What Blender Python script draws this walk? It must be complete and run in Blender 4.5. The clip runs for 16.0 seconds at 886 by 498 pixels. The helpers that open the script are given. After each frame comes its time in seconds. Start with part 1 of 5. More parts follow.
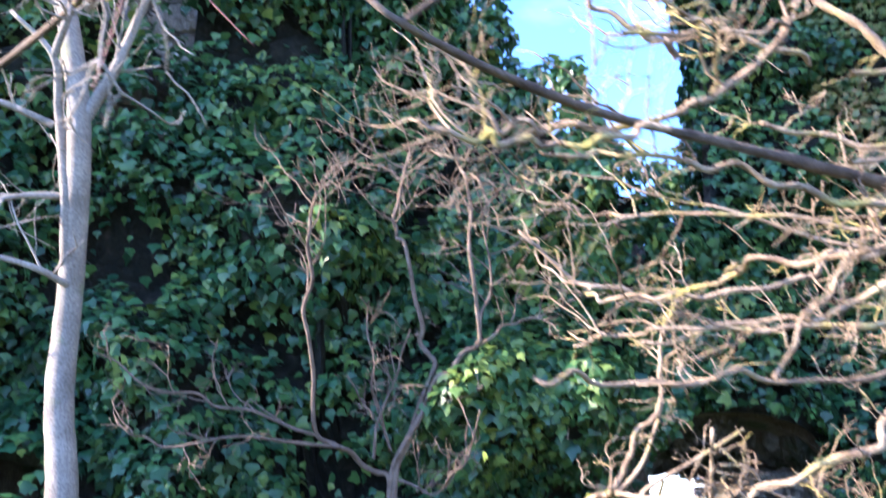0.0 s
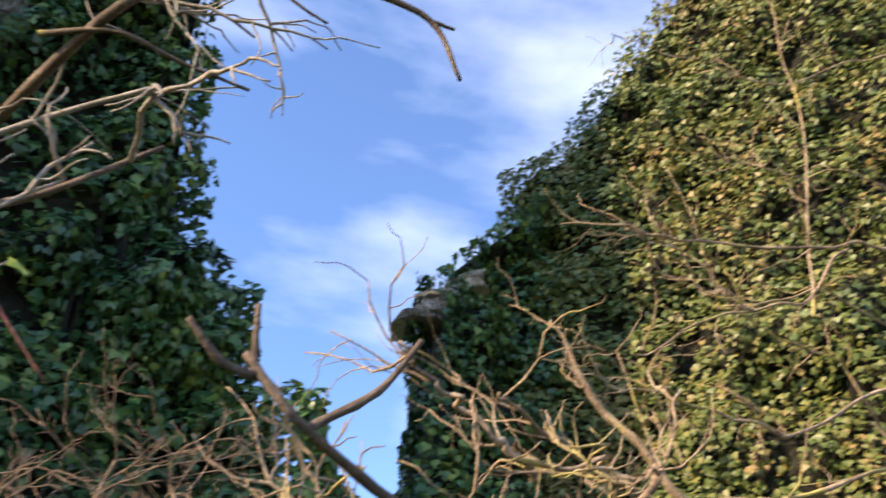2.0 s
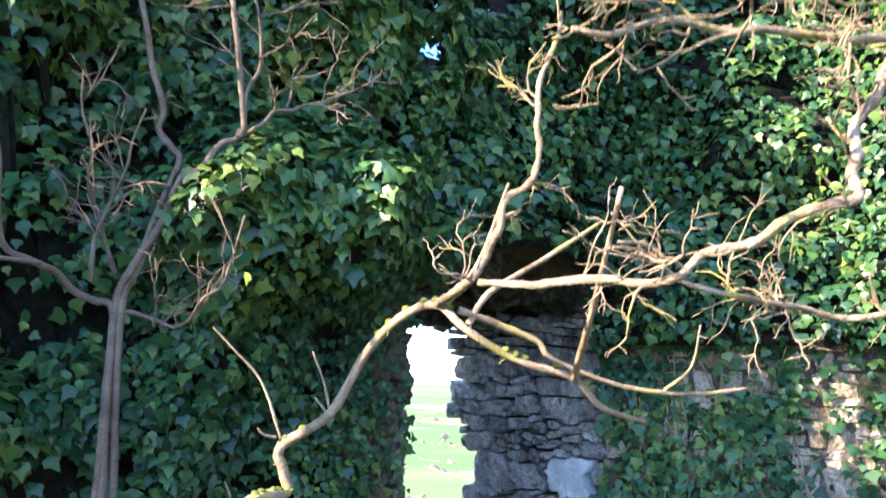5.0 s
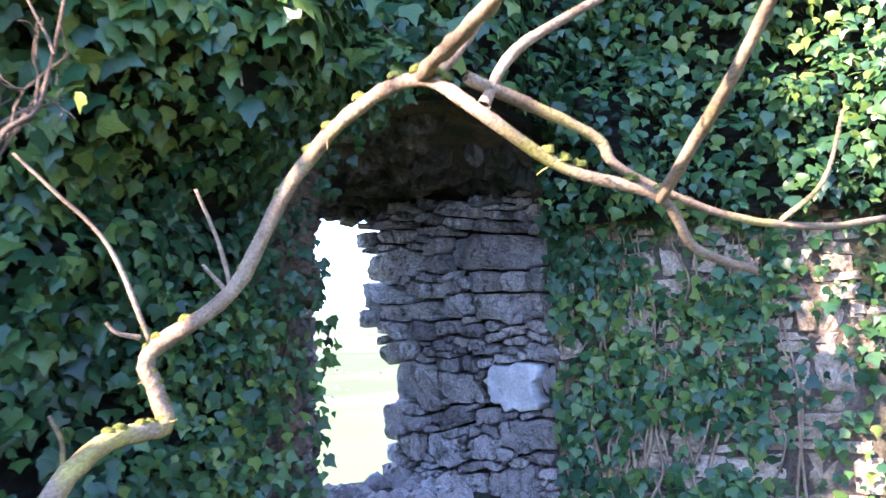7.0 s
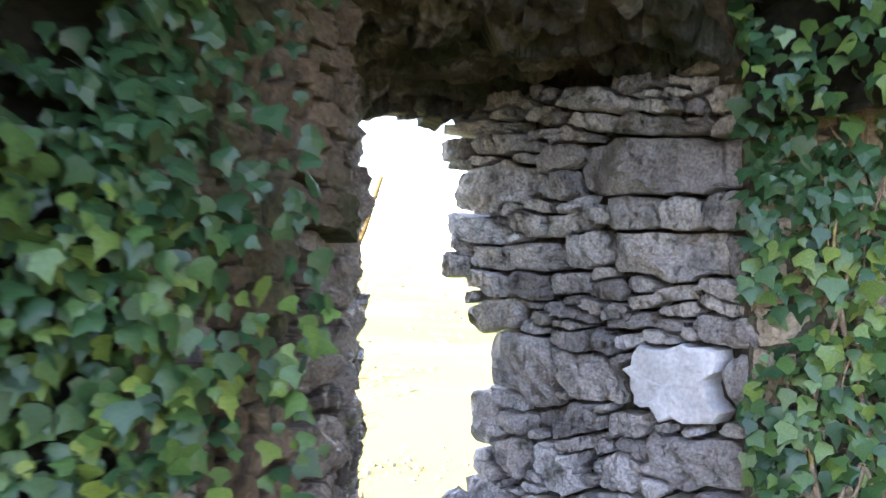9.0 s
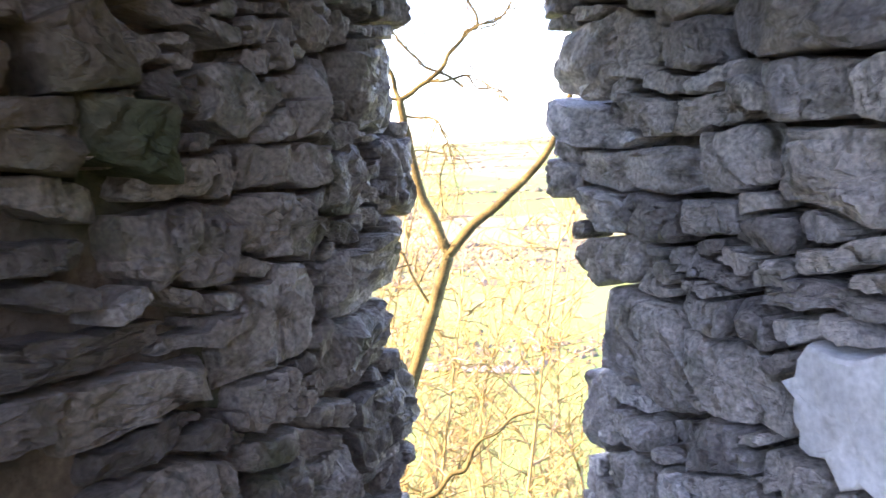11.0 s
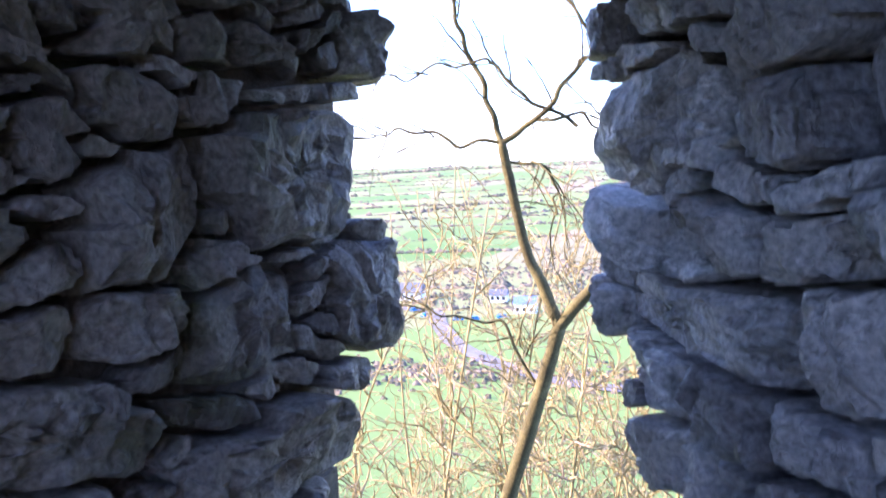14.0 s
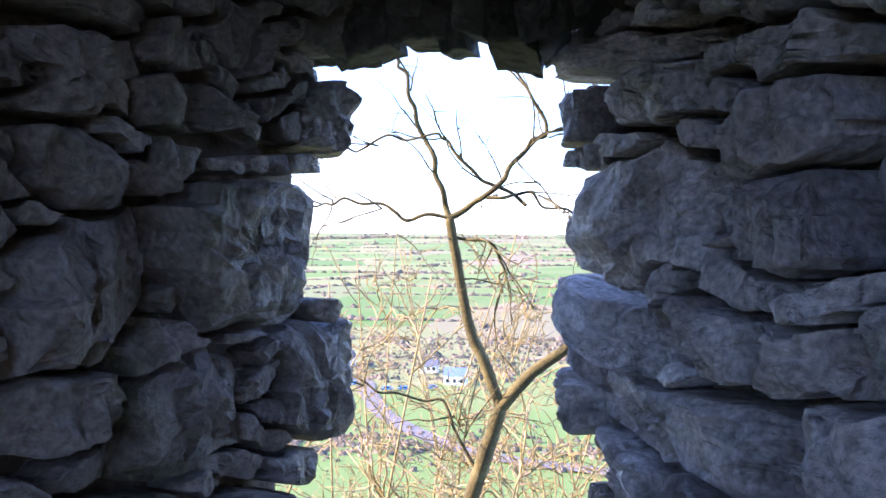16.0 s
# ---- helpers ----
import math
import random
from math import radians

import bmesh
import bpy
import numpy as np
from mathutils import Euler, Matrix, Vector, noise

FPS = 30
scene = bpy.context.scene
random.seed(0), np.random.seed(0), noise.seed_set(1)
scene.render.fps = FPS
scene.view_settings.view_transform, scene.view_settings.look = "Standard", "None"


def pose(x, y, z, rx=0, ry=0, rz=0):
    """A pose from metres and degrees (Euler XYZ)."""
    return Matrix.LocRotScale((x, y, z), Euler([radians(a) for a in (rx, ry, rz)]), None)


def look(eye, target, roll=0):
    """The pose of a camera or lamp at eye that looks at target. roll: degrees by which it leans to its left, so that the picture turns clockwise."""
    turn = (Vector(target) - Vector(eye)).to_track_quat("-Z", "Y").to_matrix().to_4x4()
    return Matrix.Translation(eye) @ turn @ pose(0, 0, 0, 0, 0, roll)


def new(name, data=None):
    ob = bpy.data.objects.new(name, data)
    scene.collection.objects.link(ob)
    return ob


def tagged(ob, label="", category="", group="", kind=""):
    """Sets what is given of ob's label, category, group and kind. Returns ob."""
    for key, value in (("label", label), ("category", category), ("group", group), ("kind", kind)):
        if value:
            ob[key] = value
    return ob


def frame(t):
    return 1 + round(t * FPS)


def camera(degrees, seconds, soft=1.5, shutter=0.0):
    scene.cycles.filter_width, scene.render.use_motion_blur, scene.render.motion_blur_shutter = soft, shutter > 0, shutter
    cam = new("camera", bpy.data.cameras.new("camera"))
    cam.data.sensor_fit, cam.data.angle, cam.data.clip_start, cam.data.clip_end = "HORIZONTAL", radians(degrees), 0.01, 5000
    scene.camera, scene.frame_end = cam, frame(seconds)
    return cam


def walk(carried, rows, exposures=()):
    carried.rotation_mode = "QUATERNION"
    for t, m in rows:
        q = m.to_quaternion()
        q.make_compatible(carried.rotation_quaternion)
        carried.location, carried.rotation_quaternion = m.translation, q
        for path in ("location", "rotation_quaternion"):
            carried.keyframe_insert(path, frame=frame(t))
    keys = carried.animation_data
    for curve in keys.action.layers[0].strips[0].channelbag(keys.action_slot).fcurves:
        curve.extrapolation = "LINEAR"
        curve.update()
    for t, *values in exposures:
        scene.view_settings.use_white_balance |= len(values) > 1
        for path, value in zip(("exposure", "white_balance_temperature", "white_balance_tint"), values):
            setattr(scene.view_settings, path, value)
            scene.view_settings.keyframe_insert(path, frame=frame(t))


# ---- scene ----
cam = camera(55.1, 16.0, soft=1.5, shutter=0.4)
METRES, EYE, TILT, LEAN, TURN = 7.0, 1.75, 15.5, -2.75, 0.0
ROWS = [
    (0.0, 0.0, 0.0, 0.0, 0.0, 0.0, -0.0),
    (0.5, -0.035, 0.0072, 0.0102, -0.9, 6.18, -1.57),
    (1.0, -0.0422, 0.0141, 0.015, -3.55, 11.42, -4.0),
    (1.5, -0.034, 0.0287, 0.0196, -11.68, 17.56, -6.55),
    (2.0, -0.0309, 0.0417, 0.0237, -22.07, 21.93, -7.56),
    (2.5, -0.0376, 0.0457, 0.0281, -29.0, 23.5, -5.4),
    (3.0, -0.0417, 0.0534, 0.0152, -29.62, 17.69, -3.23),
    (3.5, -0.0451, 0.0653, -0.0056, -27.97, 6.53, -2.16),
    (4.0, -0.0455, 0.0798, -0.0214, -24.76, -0.51, -2.69),
    (4.5, -0.0348, 0.1058, -0.0451, -18.9, -4.5, -3.43),
    (7.0, 0.0024, 0.2762, -0.1307, -27.6, -11.49, -2.58),
    (7.5, 0.0208, 0.3298, -0.1474, -29.76, -10.43, -2.54),
    (8.0, 0.0515, 0.3832, -0.1679, -22.55, -8.59, -2.35),
    (8.5, 0.0827, 0.4289, -0.181, -17.87, -12.81, -1.61),
    (9.0, 0.1165, 0.4811, -0.2001, -18.78, -15.21, -2.63),
    (9.5, 0.1595, 0.513, -0.2137, -16.02, -17.51, 0.24),
    (10.0, 0.204, 0.5493, -0.2178, -9.45, -19.42, 2.39),
    (12.5, 0.2915, 0.7044, -0.2541, 8.28, -26.41, 8.99),
    (13.0, 0.2901, 0.7194, -0.2564, 6.92, -26.7, 7.93),
    (13.5, 0.2962, 0.7326, -0.2549, 9.24, -24.63, 8.45),
    (14.0, 0.3102, 0.7453, -0.2474, 13.75, -20.47, 9.47),
    (14.5, 0.3119, 0.7477, -0.2443, 14.56, -17.24, 8.26),
    (15.0, 0.3058, 0.7509, -0.2432, 12.39, -15.82, 6.61),
    (15.5, 0.301, 0.753, -0.2443, 10.97, -15.75, 5.84),
    (16.0, 0.3005, 0.756, -0.2465, 10.3, -16.28, 5.63),
]
EXPOSURES = [(0.0, 2.6, 4900, 25), (1.0, 2.75, 5500, 27), (1.5, 2.2, 6900, 27), (2.0, 1.35, 6200, 19), (2.5, 1.1, 5900, 17), (3.0, 0.7, 6100, 15), (3.5, 0.85, 6600, 18), (4.0, 1.5, 6300, 17),
             (4.5, 2.2, 5300, 15), (7.0, 2.85, 5200, 31), (8.0, 2.75, 5400, 29), (8.5, 3.2, 5900, 24), (9.0, 3.5, 7000, 26), (10.2, 3.35, 7100, 28), (12.5, 2.65, 5150, 34), (13.5, 2.55, 5100, 34), (14.5, 2.3, 5150, 33), (16.0, 2.2, 5250, 32)]
walk(cam, [(t, pose(0, 0, EYE, TILT, LEAN, TURN) @ pose(METRES * x, METRES * y, METRES * z, 90 + pitch, roll, yaw)) for t, x, y, z, yaw, pitch, roll in ROWS],
     EXPOSURES)

# ---- world and sun ----
SUN_FROM = Vector((-0.97, -0.20, 0.48)).normalized()
world = bpy.data.worlds.new("world")
scene.world = world
world.use_nodes = True
wn, wl = world.node_tree.nodes, world.node_tree.links
sky = wn.new("ShaderNodeTexSky")
sky.sky_type = "NISHITA"
sky.sun_disc = False
sky.sun_elevation = math.asin(SUN_FROM.z)
sky.sun_rotation = math.atan2(SUN_FROM.x, SUN_FROM.y)
sky.air_density, sky.dust_density, sky.ozone_density = 1.0, 0.2, 4.0
# thin white cloud veils over the blue
wtc = wn.new("ShaderNodeTexCoord")
wmap = wn.new("ShaderNodeMapping")
wmap.inputs["Scale"].default_value = (1.6, 2.4, 5.0)
wnoise = wn.new("ShaderNodeTexNoise")
wnoise.inputs["Scale"].default_value = 1.3
wnoise.inputs["Detail"].default_value = 6
wramp = wn.new("ShaderNodeValToRGB")
wramp.color_ramp.elements[0].position, wramp.color_ramp.elements[1].position = 0.42, 0.95
wramp.color_ramp.elements[1].color = (0.55, 0.55, 0.55, 1)
wmix = wn.new("ShaderNodeMixRGB")
wmix.inputs["Color2"].default_value = (9.0, 9.1, 9.5, 1)
wl.new(wtc.outputs["Generated"], wmap.inputs["Vector"])
wl.new(wmap.outputs["Vector"], wnoise.inputs["Vector"])
wl.new(wnoise.outputs["Fac"], wramp.inputs["Fac"])
wl.new(wramp.outputs["Color"], wmix.inputs["Fac"])
wl.new(sky.outputs["Color"], wmix.inputs["Color1"])
wl.new(wmix.outputs["Color"], wn["Background"].inputs["Color"])
wn["Background"].inputs["Strength"].default_value = 0.15
sun = new("sun", bpy.data.lights.new("sun", "SUN"))
sun.data.energy, sun.data.angle, sun.data.color = 5.0, radians(0.6), (1.0, 0.74, 0.43)
sun.matrix_world = look((-30, -6, 15), (-30 - SUN_FROM.x, -6 - SUN_FROM.y, 15 - SUN_FROM.z))


# ---- materials ----
def material(name, stops, scale=6.0, detail=6.0, rough=0.9, bump=0.3, bump_scale=60.0, fine=0.35, island=0.0, objectwise=0.0,
             second=None, second_scale=1.5, second_at=(0.5, 0.65), bump_dist=0.01, spec=0.3, transl=0.0):
    """Noise-driven paint with stains at a second scale, fine relief, and variation piece by piece."""
    m = bpy.data.materials.new(name)
    m.use_nodes = True
    n, l = m.node_tree.nodes, m.node_tree.links
    b = n["Principled BSDF"]
    tc = n.new("ShaderNodeTexCoord")
    geo = n.new("ShaderNodeNewGeometry")
    no = n.new("ShaderNodeTexNoise")
    no.inputs["Scale"].default_value, no.inputs["Detail"].default_value = scale, detail
    l.new(geo.outputs["Position"], no.inputs["Vector"])
    fac = no.outputs["Fac"]
    if island or objectwise:
        src = geo.outputs["Random Per Island"] if island else n.new("ShaderNodeObjectInfo").outputs["Random"]
        amount = island or objectwise
        mr = n.new("ShaderNodeMapRange")
        mr.inputs["To Min"].default_value, mr.inputs["To Max"].default_value = -amount, amount
        add = n.new("ShaderNodeMath")
        l.new(src, mr.inputs["Value"])
        l.new(mr.outputs["Result"], add.inputs[0])
        l.new(fac, add.inputs[1])
        fac = add.outputs["Value"]
    ramp = n.new("ShaderNodeValToRGB")
    els = ramp.color_ramp.elements
    while len(els) < len(stops):
        els.new(0.5)
    for e, (p, c) in zip(els, stops):
        e.position, e.color = p, (*c, 1)
    l.new(fac, ramp.inputs["Fac"])
    col = ramp.outputs["Color"]
    if second:
        n2 = n.new("ShaderNodeTexNoise")
        n2.inputs["Scale"].default_value, n2.inputs["Detail"].default_value = second_scale, 8
        l.new(geo.outputs["Position"], n2.inputs["Vector"])
        r2 = n.new("ShaderNodeMapRange")
        r2.inputs["From Min"].default_value, r2.inputs["From Max"].default_value = second_at
        mx = n.new("ShaderNodeMixRGB")
        mx.inputs["Color2"].default_value = (*second, 1)
        l.new(n2.outputs["Fac"], r2.inputs["Value"])
        l.new(r2.outputs["Result"], mx.inputs["Fac"])
        l.new(col, mx.inputs["Color1"])
        col = mx.outputs["Color"]
    if fine:
        n3 = n.new("ShaderNodeTexNoise")
        n3.inputs["Scale"].default_value, n3.inputs["Detail"].default_value = bump_scale * 1.7, 5
        l.new(geo.outputs["Position"], n3.inputs["Vector"])
        r3 = n.new("ShaderNodeMapRange")
        r3.inputs["From Min"].default_value, r3.inputs["From Max"].default_value = 0.3, 0.7
        r3.inputs["To Min"].default_value, r3.inputs["To Max"].default_value = 1 - fine, 1 + fine
        mul = n.new("ShaderNodeMixRGB")
        mul.blend_type = "MULTIPLY"
        mul.inputs["Fac"].default_value = 1
        l.new(n3.outputs["Fac"], r3.inputs["Value"])
        l.new(r3.outputs["Result"], mul.inputs["Color2"])
        l.new(col, mul.inputs["Color1"])
        col = mul.outputs["Color"]
    l.new(col, b.inputs["Base Color"])
    b.inputs["Roughness"].default_value = rough
    b.inputs["Specular IOR Level"].default_value = spec
    if bump:
        nb = n.new("ShaderNodeTexNoise")
        nb.inputs["Scale"].default_value, nb.inputs["Detail"].default_value = bump_scale, 8
        nb.inputs["Roughness"].default_value = 0.65
        l.new(geo.outputs["Position"], nb.inputs["Vector"])
        bp = n.new("ShaderNodeBump")
        bp.inputs["Strength"].default_value, bp.inputs["Distance"].default_value = bump, bump_dist
        l.new(nb.outputs["Fac"], bp.inputs["Height"])
        l.new(bp.outputs["Normal"], b.inputs["Normal"])
    if transl:
        tr = n.new("ShaderNodeBsdfTranslucent")
        ms = n.new("ShaderNodeMixShader")
        ms.inputs["Fac"].default_value = transl
        l.new(col, tr.inputs["Color"])
        l.new(b.outputs["BSDF"], ms.inputs[1])
        l.new(tr.outputs["BSDF"], ms.inputs[2])
        l.new(ms.outputs["Shader"], n["Material Output"].inputs["Surface"])
    return m


STONE = material("limestone", [(0.2, (0.24, 0.21, 0.19)), (0.42, (0.40, 0.36, 0.33)), (0.6, (0.50, 0.44, 0.38)), (0.82, (0.62, 0.57, 0.53))],
                 scale=3.0, bump=1.0, bump_scale=55, fine=0.36, objectwise=0.3, second=(0.17, 0.16, 0.12), second_scale=9, second_at=(0.58, 0.74), bump_dist=0.02)
# limestone copy darkened to carry the west reveal's shade, plus green-brown moss patches
SHADESTONE = material("shaded_mossy_limestone", [(0.2, (0.096, 0.085, 0.074)), (0.42, (0.178, 0.159, 0.141)), (0.6, (0.229, 0.204, 0.174)), (0.82, (0.311, 0.289, 0.266))],
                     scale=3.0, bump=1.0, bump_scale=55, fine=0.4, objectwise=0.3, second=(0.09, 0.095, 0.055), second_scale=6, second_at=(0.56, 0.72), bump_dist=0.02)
WARMSTONE = material("warm_tan_limestone", [(0.25, (0.26, 0.20, 0.13)), (0.5, (0.48, 0.38, 0.27)), (0.8, (0.64, 0.55, 0.44))], scale=5, bump=1.0, bump_scale=40, fine=0.3,
                     objectwise=0.18, second=(0.16, 0.13, 0.08), second_scale=5, second_at=(0.55, 0.7), bump_dist=0.02)
PALE = material("pale_limestone", [(0.3, (0.5, 0.49, 0.47)), (0.7, (0.72, 0.7, 0.68))], scale=9, bump=0.5, bump_scale=40, fine=0.15,
                second=(0.35, 0.33, 0.3), second_scale=14, second_at=(0.6, 0.8))
MORTAR = material("earthy_mortar", [(0.3, (0.06, 0.05, 0.04)), (0.55, (0.15, 0.12, 0.09)), (0.75, (0.27, 0.22, 0.17))], scale=5, bump=1.0,
                  bump_scale=30, second=(0.05, 0.06, 0.03), second_scale=2.5, bump_dist=0.03)
# for the stones of the arch head: darker than the reveals, with dark green patches
DARKSTONE = material("dark_rough_stone", [(0.25, (0.04, 0.038, 0.032)), (0.5, (0.11, 0.10, 0.08)), (0.75, (0.24, 0.22, 0.19))], scale=5, bump=1.0, bump_scale=40, fine=0.3,
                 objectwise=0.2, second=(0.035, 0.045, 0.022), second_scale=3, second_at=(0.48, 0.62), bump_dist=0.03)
LEAF = material("ivy_leaf", [(0.12, (0.014, 0.045, 0.022)), (0.42, (0.030, 0.088, 0.033)), (0.68, (0.07, 0.145, 0.036)), (0.92, (0.19, 0.25, 0.05))],
                scale=1.1, bump=0.25, bump_scale=90, fine=0.2, island=0.3, rough=0.36, spec=0.38, transl=0.12, bump_dist=0.004)
# lit version of the ivy leaf: warm sunlight mixed into its yellow and brown tones
SUNLEAF = material("small_sunlit_ivy_leaf", [(0.15, (0.045, 0.075, 0.02)), (0.45, (0.10, 0.14, 0.035)), (0.7, (0.17, 0.17, 0.045)), (0.9, (0.26, 0.17, 0.07))],
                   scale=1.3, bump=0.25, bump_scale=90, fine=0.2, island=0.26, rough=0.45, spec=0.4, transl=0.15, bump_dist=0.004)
# near-black: the shade between ivy leaves is put into this colour, with brownish stems
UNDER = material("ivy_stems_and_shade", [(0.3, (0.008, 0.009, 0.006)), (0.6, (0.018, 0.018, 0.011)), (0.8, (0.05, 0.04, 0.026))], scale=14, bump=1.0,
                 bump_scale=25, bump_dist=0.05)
GREYBARK = material("smooth_grey_bark", [(0.3, (0.18, 0.16, 0.135)), (0.6, (0.31, 0.28, 0.24)), (0.8, (0.40, 0.37, 0.32))], scale=7, bump=0.4, bump_scale=70,
                    second=(0.20, 0.21, 0.13), second_scale=9, second_at=(0.6, 0.75))
BARK = material("elder_bark", [(0.3, (0.15, 0.105, 0.07)), (0.55, (0.33, 0.25, 0.165)), (0.75, (0.47, 0.39, 0.28))], scale=11, bump=0.9, bump_scale=110,
                second=(0.42, 0.36, 0.10), second_scale=6.5, second_at=(0.55, 0.68), bump_dist=0.008)
DARKBARK = material("dark_bark", [(0.3, (0.06, 0.045, 0.035)), (0.6, (0.13, 0.10, 0.075)), (0.8, (0.22, 0.18, 0.13))], scale=14, bump=0.8, bump_scale=100,
                    second=(0.34, 0.31, 0.07), second_scale=7, second_at=(0.64, 0.72), bump_dist=0.006)
TWIG = material("shrub_twig_bark", [(0.3, (0.10, 0.075, 0.055)), (0.6, (0.19, 0.145, 0.11)), (0.8, (0.29, 0.24, 0.185))], scale=12, bump=0.5, bump_scale=110)
OLIVE = material("olive_green_bark", [(0.3, (0.07, 0.06, 0.03)), (0.6, (0.15, 0.13, 0.055)), (0.8, (0.25, 0.22, 0.11))], scale=9, bump=0.6, bump_scale=80)
PINKTWIG = material("pale_winter_twig", [(0.3, (0.26, 0.21, 0.08)), (0.6, (0.36, 0.30, 0.15)), (0.8, (0.42, 0.32, 0.25))], scale=6, bump=0.0, fine=0.2, island=0.2)
MOSS = material("moss", [(0.3, (0.10, 0.12, 0.02)), (0.7, (0.26, 0.28, 0.05))], scale=30, bump=1.0, bump_scale=150)
REDCANE = material("red_bramble_cane", [(0.3, (0.12, 0.045, 0.035)), (0.7, (0.24, 0.09, 0.07))], scale=20, bump=0.3, rough=0.5)
YELLOWLEAF = material("yellow_autumn_leaf", [(0.3, (0.55, 0.33, 0.03)), (0.7, (0.7, 0.5, 0.06))], scale=30, bump=0.2, rough=0.5, transl=0.3)
LIMELEAF = material("lime_green_leaf", [(0.3, (0.22, 0.32, 0.03)), (0.7, (0.42, 0.5, 0.08))], scale=30, bump=0.2, rough=0.5, transl=0.3)
YARD = material("yard_grass_and_earth", [(0.3, (0.05, 0.04, 0.025)), (0.5, (0.05, 0.07, 0.02)), (0.75, (0.10, 0.13, 0.035))], scale=2.5, bump=1.0, bump_scale=30, bump_dist=0.04)
HEDGE = material("hedge_scrub", [(0.3, (0.09, 0.09, 0.07)), (0.6, (0.19, 0.15, 0.11)), (0.8, (0.28, 0.21, 0.15))], scale=0.08, bump=0.0, fine=0.0, island=0.25)
WHITEWALL = material("white_render", [(0.3, (0.7, 0.7, 0.7)), (0.7, (0.82, 0.82, 0.8))], scale=1, bump=0, fine=0.05, bump_scale=5)
SLATE = material("slate_roof", [(0.3, (0.08, 0.09, 0.12)), (0.7, (0.14, 0.15, 0.19))], scale=1, bump=0, fine=0.1, bump_scale=5)
BLUEROOF = material("blue_sheet_roof", [(0.3, (0.10, 0.16, 0.40)), (0.7, (0.16, 0.22, 0.46))], scale=1, bump=0, fine=0.1, bump_scale=5, rough=0.5)
BLUECAR = material("blue_car_paint", [(0.3, (0.03, 0.12, 0.35)), (0.7, (0.05, 0.22, 0.5))], scale=1, bump=0, fine=0.0, rough=0.3)
GLASS = material("dark_window_glass", [(0.3, (0.03, 0.035, 0.04)), (0.7, (0.05, 0.055, 0.06))], scale=1, bump=0, fine=0.0, rough=0.15)
TYRE = material("tyre_rubber", [(0.3, (0.02, 0.02, 0.02)), (0.7, (0.03, 0.03, 0.03))], scale=4, bump=0, fine=0.0)
ROAD = material("grey_lane", [(0.3, (0.12, 0.115, 0.125)), (0.7, (0.18, 0.17, 0.185))], scale=0.3, bump=0, fine=0.1, bump_scale=2)


def coarse_relief(m, scale, distance, rough):
    """A second, coarser relief under the fine one, stretched upright as tool and frost marks are."""
    n, l = m.node_tree.nodes, m.node_tree.links
    b = n["Principled BSDF"]
    fine = b.inputs["Normal"].links[0].from_node
    geo = n.new("ShaderNodeNewGeometry")
    mp = n.new("ShaderNodeMapping")
    mp.inputs["Scale"].default_value = (1.0, 1.0, 0.35)
    no = n.new("ShaderNodeTexNoise")
    no.noise_type = "RIDGED_MULTIFRACTAL"
    no.inputs["Scale"].default_value, no.inputs["Detail"].default_value = scale, 6
    bp = n.new("ShaderNodeBump")
    bp.inputs["Strength"].default_value, bp.inputs["Distance"].default_value = 1.0, distance
    l.new(geo.outputs["Position"], mp.inputs["Vector"])
    l.new(mp.outputs["Vector"], no.inputs["Vector"])
    l.new(no.outputs["Fac"], bp.inputs["Height"])
    l.new(bp.outputs["Normal"], fine.inputs["Normal"])
    b.inputs["Roughness"].default_value = rough


coarse_relief(STONE, 22.0, 0.07, 0.5)
coarse_relief(SHADESTONE, 22.0, 0.07, 0.42)
coarse_relief(DARKSTONE, 20.0, 0.08, 0.7)


def field_material():
    """Patchwork of winter fields: each plot its own green, straw or brown."""
    m = material("fields", [(0.3, (0.068, 0.116, 0.024)), (0.7, (0.109, 0.170, 0.034))], scale=0.02, bump=0, fine=0.12, bump_scale=0.25,
                 second=(0.24, 0.19, 0.10), second_scale=0.006, second_at=(0.5, 0.62))
    n, l = m.node_tree.nodes, m.node_tree.links
    b = n["Principled BSDF"]
    old = b.inputs["Base Color"].links[0].from_socket
    geo = n.new("ShaderNodeNewGeometry")
    mp = n.new("ShaderNodeMapping")
    mp.inputs["Rotation"].default_value = (0, 0, 0.3)
    mp.inputs["Scale"].default_value = (0.0075, 0.0042, 0)
    vo = n.new("ShaderNodeTexVoronoi")
    vo.inputs["Scale"].default_value = 1.0
    sep = n.new("ShaderNodeSeparateColor")
    rp = n.new("ShaderNodeValToRGB")
    for _ in range(3):
        rp.color_ramp.elements.new(0.5)
    for e, (p, c) in zip(rp.color_ramp.elements, [(0.0, (0.082, 0.163, 0.034)), (0.35, (0.150, 0.224, 0.061)), (0.55, (0.245, 0.224, 0.116)),
                                                  (0.75, (0.109, 0.190, 0.041)), (0.95, (0.245, 0.190, 0.136))]):
        e.position, e.color = p, (*c, 1)
    mx = n.new("ShaderNodeMixRGB")
    mx.inputs["Fac"].default_value = 0.75
    l.new(geo.outputs["Position"], mp.inputs["Vector"])
    l.new(mp.outputs["Vector"], vo.inputs["Vector"])
    l.new(vo.outputs["Color"], sep.inputs["Color"])
    l.new(sep.outputs["Red"], rp.inputs["Fac"])
    l.new(old, mx.inputs["Color1"])
    l.new(rp.outputs["Color"], mx.inputs["Color2"])
    l.new(mx.outputs["Color"], b.inputs["Base Color"])
    return m


FIELDS = field_material()


